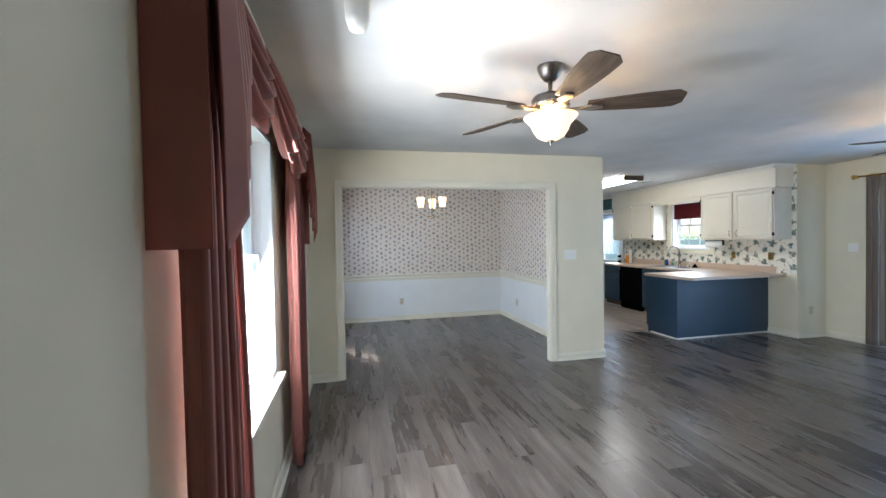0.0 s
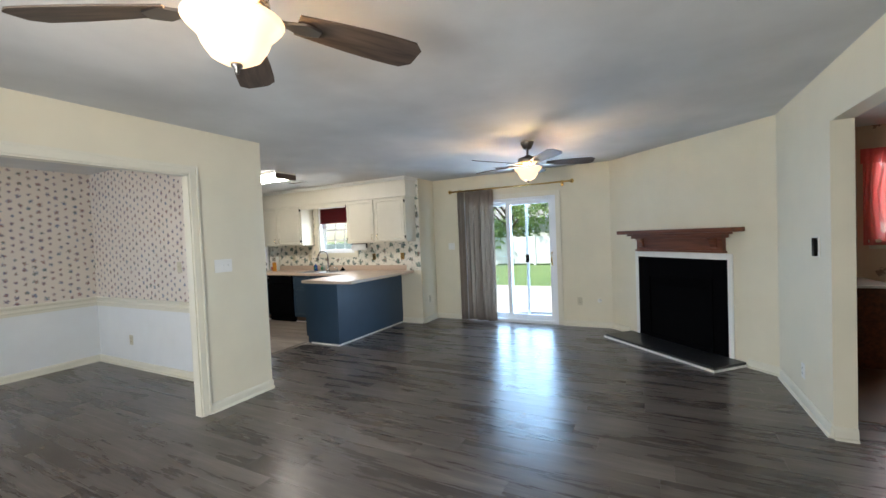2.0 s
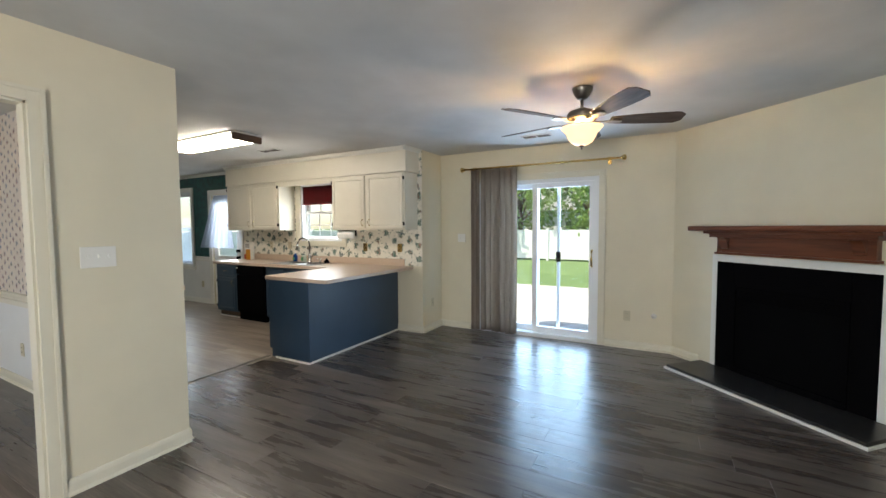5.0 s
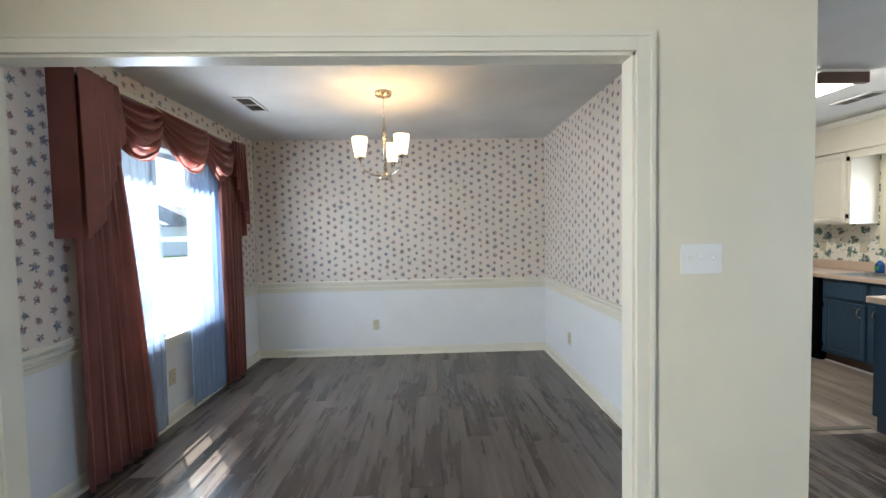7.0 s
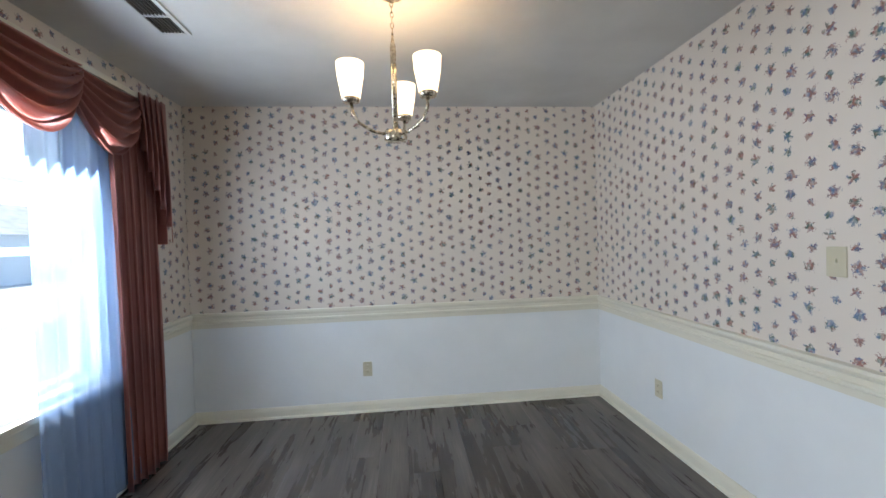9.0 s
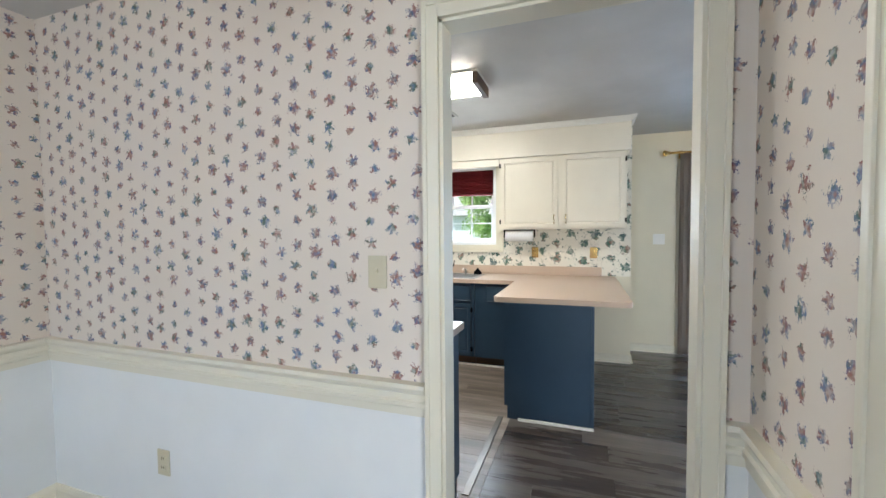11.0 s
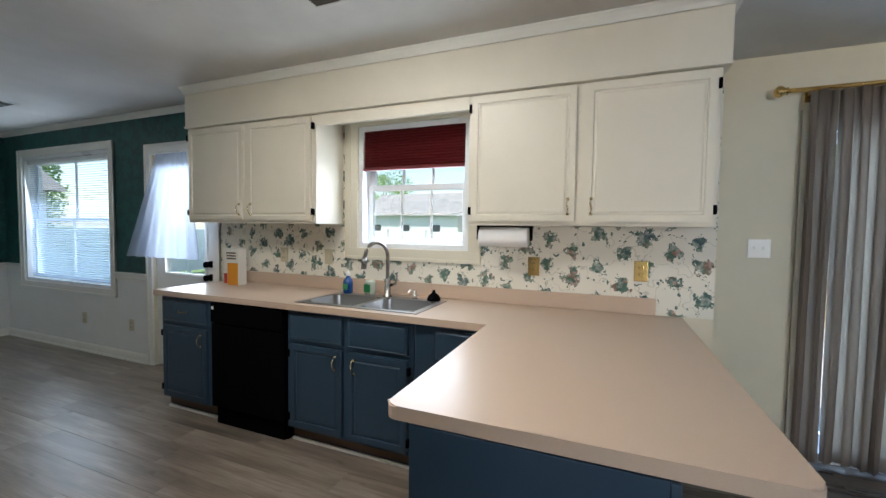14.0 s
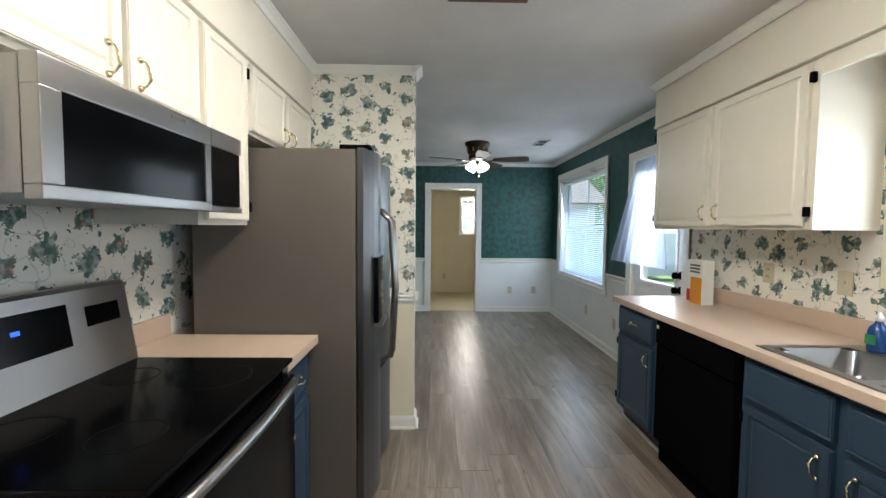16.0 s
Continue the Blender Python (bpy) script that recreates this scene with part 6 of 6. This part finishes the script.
rail_run((11.7, 1.85, 0), (8.85, 1.03, 0))
rail_run((8.85, 1.03, 0), (8.35, 0.66, 0))
M_FENCE = paint("white_fence", (0.75, 0.76, 0.78), 0.6, 0.08, 0.1)
fn = tagged(new("garden_fence"), "tall white vinyl privacy fence", "fence")
for k in range(30):
    y = -24 + 2.4 * k
    boxes("panel", [(24.0, 24.06, y + 0.06, y + 2.34, -0.35, 1.25)], M_FENCE, fn)
    boxes("post", [(23.96, 24.1, y - 0.06, y + 0.06, -0.45, 1.35)], M_FENCE, fn)
for k in range(8):
    x = 4.8 + 2.4 * k
    boxes("panel", [(x + 0.06, x + 2.34, 20.0, 20.06, -0.35, 1.25)], M_FENCE, fn)
    boxes("post", [(x - 0.06, x + 0.06, 19.96, 20.1, -0.45, 1.35)], M_FENCE, fn)
M_SIDING = paint("white_siding", (0.72, 0.73, 0.74), 0.6, 0.05, 0.1)
M_ROOF = paint("grey_shingles", (0.26, 0.26, 0.27), 0.9, 0.2, 0.4, 2.0)
M_DARKGL = paint("dark_window", (0.05, 0.06, 0.07), 0.1, 0.1, 0)


def house(at, rz, w, d, h, label):
    hs = thing("neighbour_house", at, label, "house", "", rz)
    boxes("wall", [(-w / 2, w / 2, -d / 2, d / 2, 0, h)], M_SIDING, hs)
    bm = bmesh.new()
    n = int(h / 0.16)
    for k in range(n):
        box(bm, -w / 2 - 0.02, w / 2 + 0.02, -d / 2 - 0.02, d / 2 + 0.02, 0.16 * k + 0.015, 0.16 * k + 0.15)
    part("siding", bm, M_SIDING, hs)
    bm = bmesh.new()
    r = [(-w / 2 - 0.4, -d / 2 - 0.5, h), (w / 2 + 0.4, -d / 2 - 0.5, h), (w / 2 + 0.4, d / 2 + 0.5, h), (-w / 2 - 0.4, d / 2 + 0.5, h), (-w / 2 - 0.4, 0, h + d * 0.28), (w / 2 + 0.4, 0, h + d * 0.28)]
    v = [bm.verts.new(p) for p in r]
    for q in ((0, 1, 5, 4), (2, 3, 4, 5), (0, 4, 3), (1, 2, 5), (3, 2, 1, 0)):
        bm.faces.new([v[i] for i in q])
    part("roof", bm, M_ROOF, hs)
    for k in range(-1, 2):
        x = k * w * 0.3
        win = boxes("window", [(x - 0.45, x + 0.45, -d / 2 - 0.05, -d / 2 - 0.025, 0.9, 2.2)], M_DARKGL, hs)
        boxes("frame", [(x - 0.52, x - 0.45, -d / 2 - 0.07, -d / 2 - 0.025, 0.83, 2.27), (x + 0.45, x + 0.52, -d / 2 - 0.07, -d / 2 - 0.025, 0.83, 2.27), (x - 0.45, x + 0.45, -d / 2 - 0.07, -d / 2 - 0.025, 2.2, 2.27), (x - 0.45, x + 0.45, -d / 2 - 0.07, -d / 2 - 0.025, 0.83, 0.9)], M_FENCE, win)
    return hs


house((34, 7, -0.45), -90, 14, 8, 3.0, "white-sided neighbouring house beyond the fence")
house((34, -14, -0.45), -90, 12, 8, 3.0, "white-sided neighbouring house beyond the fence")
house((39, 21, -0.45), -95, 10, 8, 3.0, "white-sided neighbouring house behind the kitchen")
house((-26, 8, -0.45), 90, 16, 8, 2.9, "white-sided neighbouring house beyond the front windows")
house((-25, 28, -0.45), 90, 20, 8, 2.9, "white-sided neighbouring house beyond the dining window")
house((-25, 54, -0.45), 90, 20, 8, 2.9, "white-sided neighbouring house at the end of the drive")
house((5, 26, -0.45), 0, 12, 8, 2.9, "white-sided neighbouring house north of the laundry")
M_BARK = paint("bark", (0.10, 0.07, 0.05), 0.9, 0.2, 0.5, 5.0)
LF = Nodes("leaf_green", 0.6)
LF.color(LF.mix(LF.n("NewGeometry").outputs["Random Per Island"], (0.10, 0.19, 0.05), (0.24, 0.36, 0.13)))
_lt, _lm = LF.n("BsdfTranslucent"), LF.n("MixShader")
_lt.inputs[0].default_value = (0.25, 0.42, 0.08, 1)
_lm.inputs[0].default_value = 0.35
LF.t.links.new(LF.b.outputs[0], _lm.inputs[1])
LF.t.links.new(_lt.outputs[0], _lm.inputs[2])
LF.t.links.new(_lm.outputs[0], LF.t.nodes["Material Output"].inputs[0])
M_LEAF = LF.m


def leaves(clumps, count, size, seed):
    """Many small leaf quads scattered in uneven clumps (centre, radius)."""
    rnd = random.Random(seed)
    verts, faces = [], []
    for _ in range(count):
        c, r = clumps[rnd.randrange(len(clumps))]
        d = Vector((rnd.gauss(0, 1), rnd.gauss(0, 1), rnd.gauss(0, 1))).normalized() * r * rnd.random() ** 0.4
        p = Vector(c) + d
        a = Vector((rnd.gauss(0, 1), rnd.gauss(0, 1), rnd.gauss(0, 1))).normalized() * size * rnd.uniform(0.6, 1.3)
        b = a.cross(Vector((rnd.gauss(0, 1), rnd.gauss(0, 1), rnd.gauss(0, 1)))).normalized() * size * 0.5
        i = len(verts)
        verts += [p - a, p + b, p + a, p - b]
        faces.append((i, i + 1, i + 2, i + 3))
    me = bpy.data.meshes.new("crown")
    me.from_pydata([tuple(v) for v in verts], [], faces)
    me.materials.append(M_LEAF)
    return me


def tree(at, h, seed, label):
    rnd = random.Random(seed)
    t = thing("tree", at, label, "tree", "garden trees")
    bm = bmesh.new()
    tube(bm, [(0, 0, 0), (0.1, 0, h * 0.25), (0.0, 0.1, h * 0.5), (0.1, 0.1, h * 0.75)], [0.22, 0.17, 0.12, 0.05], 8)
    clumps = []
    for k in range(22):
        a, z = rnd.uniform(0, 6.28), h * rnd.uniform(0.27, 0.95)
        r = h * 0.34 * (1.15 - abs(z / h - 0.6)) * rnd.uniform(0.5, 1.0)
        tip = (r * math.cos(a), r * math.sin(a), z)
        tube(bm, [(0.05, 0.05, z * 0.62), (tip[0] * 0.5, tip[1] * 0.5, z * 0.86), tip], [0.07, 0.045, 0.015], 5)
        clumps.append((tip, h * rnd.uniform(0.11, 0.20)))
    part("trunk", bm, M_BARK, t, "", True)
    o = new("crown", leaves(clumps, 8500, 0.13, seed))
    o.parent = t
    return t


for i, (x, y, h) in enumerate(((28, 0, 8.0), (30, -6.5, 9), (27, -4.0, 6.0), (26, 5.2, 6.5), (25.5, 9.2, 6.8), (33, 12.5, 6), (46, 30, 9), (15, 36, 8))):
    tree((x, y, -0.45), h, 40 + i, "leafy green garden tree")
sb = thing("shrub", (-1.3, 6.35, -0.45), "small green shrub outside the dining window", "shrub")
bm = bmesh.new()
for k in range(9):
    a = k * 0.7
    tube(bm, [(0, 0, 0), (0.15 * math.cos(a), 0.15 * math.sin(a), 0.6), (0.32 * math.cos(a), 0.32 * math.sin(a), 1.2 + 0.1 * (k % 3))], [0.02, 0.014, 0.005], 5)
part("stems", bm, M_BARK, sb)
o = new("foliage", leaves([((0.3 * math.cos(k * 0.7), 0.3 * math.sin(k * 0.7), 0.8 + 0.1 * (k % 6)), 0.22) for k in range(14)], 900, 0.045, 9))
o.parent = sb

# ---- floor planks ----
PW, PL = 0.182, 1.22


def plank_mesh(w, l):
    bm = bmesh.new()
    g = 0.0005
    box(bm, g, w - g, g, l - g, -0.011, 0.0)
    top = [f for f in bm.faces if f.calc_center_median().z > -0.001]
    bmesh.ops.bevel(bm, geom=list(top[0].edges), offset=0.0006, segments=1, affect="EDGES")
    return bm


planks = {}
floor_ob = bpy.data.objects["floor"]
rnd = random.Random(5)
rest = {"a": bmesh.new(), "b": bmesh.new()}
count = 0
x = WX
row = 0
while x < SLX - 0.01:
    w = min(PW, SLX - x)
    y = -2.4 - rnd.uniform(0, PL)
    end = 4.46 if x > SX - 0.02 else NN + 0.05
    while y < end - 0.01:
        y0, y1 = max(y, -2.4), min(y + PL, end)
        kitchen = y0 > 5.42 - 0.6 and x > KW
        pieces = [(y0, y1)]
        if x + w > KW and y0 < 5.42 < y1:
            pieces = [(y0, 5.42), (5.42, y1)]
        for a, b in pieces:
            if b - a < 0.02:
                continue
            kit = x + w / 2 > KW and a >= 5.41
            near = (-0.1 < b and a < 7.4) and count < 300 and not (x > 5.7 and a > 4.4)
            if near:
                key = (round(w, 3), round(b - a, 2), kit)
                if key not in planks:
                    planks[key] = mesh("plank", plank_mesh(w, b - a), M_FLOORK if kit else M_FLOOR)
                o = new("plank", planks[key])
                o.parent, o.location = floor_ob, (x, a, 0)
                count += 1
            else:
                bm = rest["b" if kit else "a"]
                g = 0.0005
                vs = [bm.verts.new((px, py, 0.0)) for px, py in ((x + g, a + g), (x + w - g, a + g), (x + w - g, b - g), (x + g, b - g))]
                bm.faces.new(vs)
                lo = [bm.verts.new((v.co.x, v.co.y, -0.011)) for v in vs]
                for k in range(4):
                    bm.faces.new((vs[k], lo[k], lo[(k + 1) % 4], vs[(k + 1) % 4]))
        y += PL
    x += PW
    row += 1
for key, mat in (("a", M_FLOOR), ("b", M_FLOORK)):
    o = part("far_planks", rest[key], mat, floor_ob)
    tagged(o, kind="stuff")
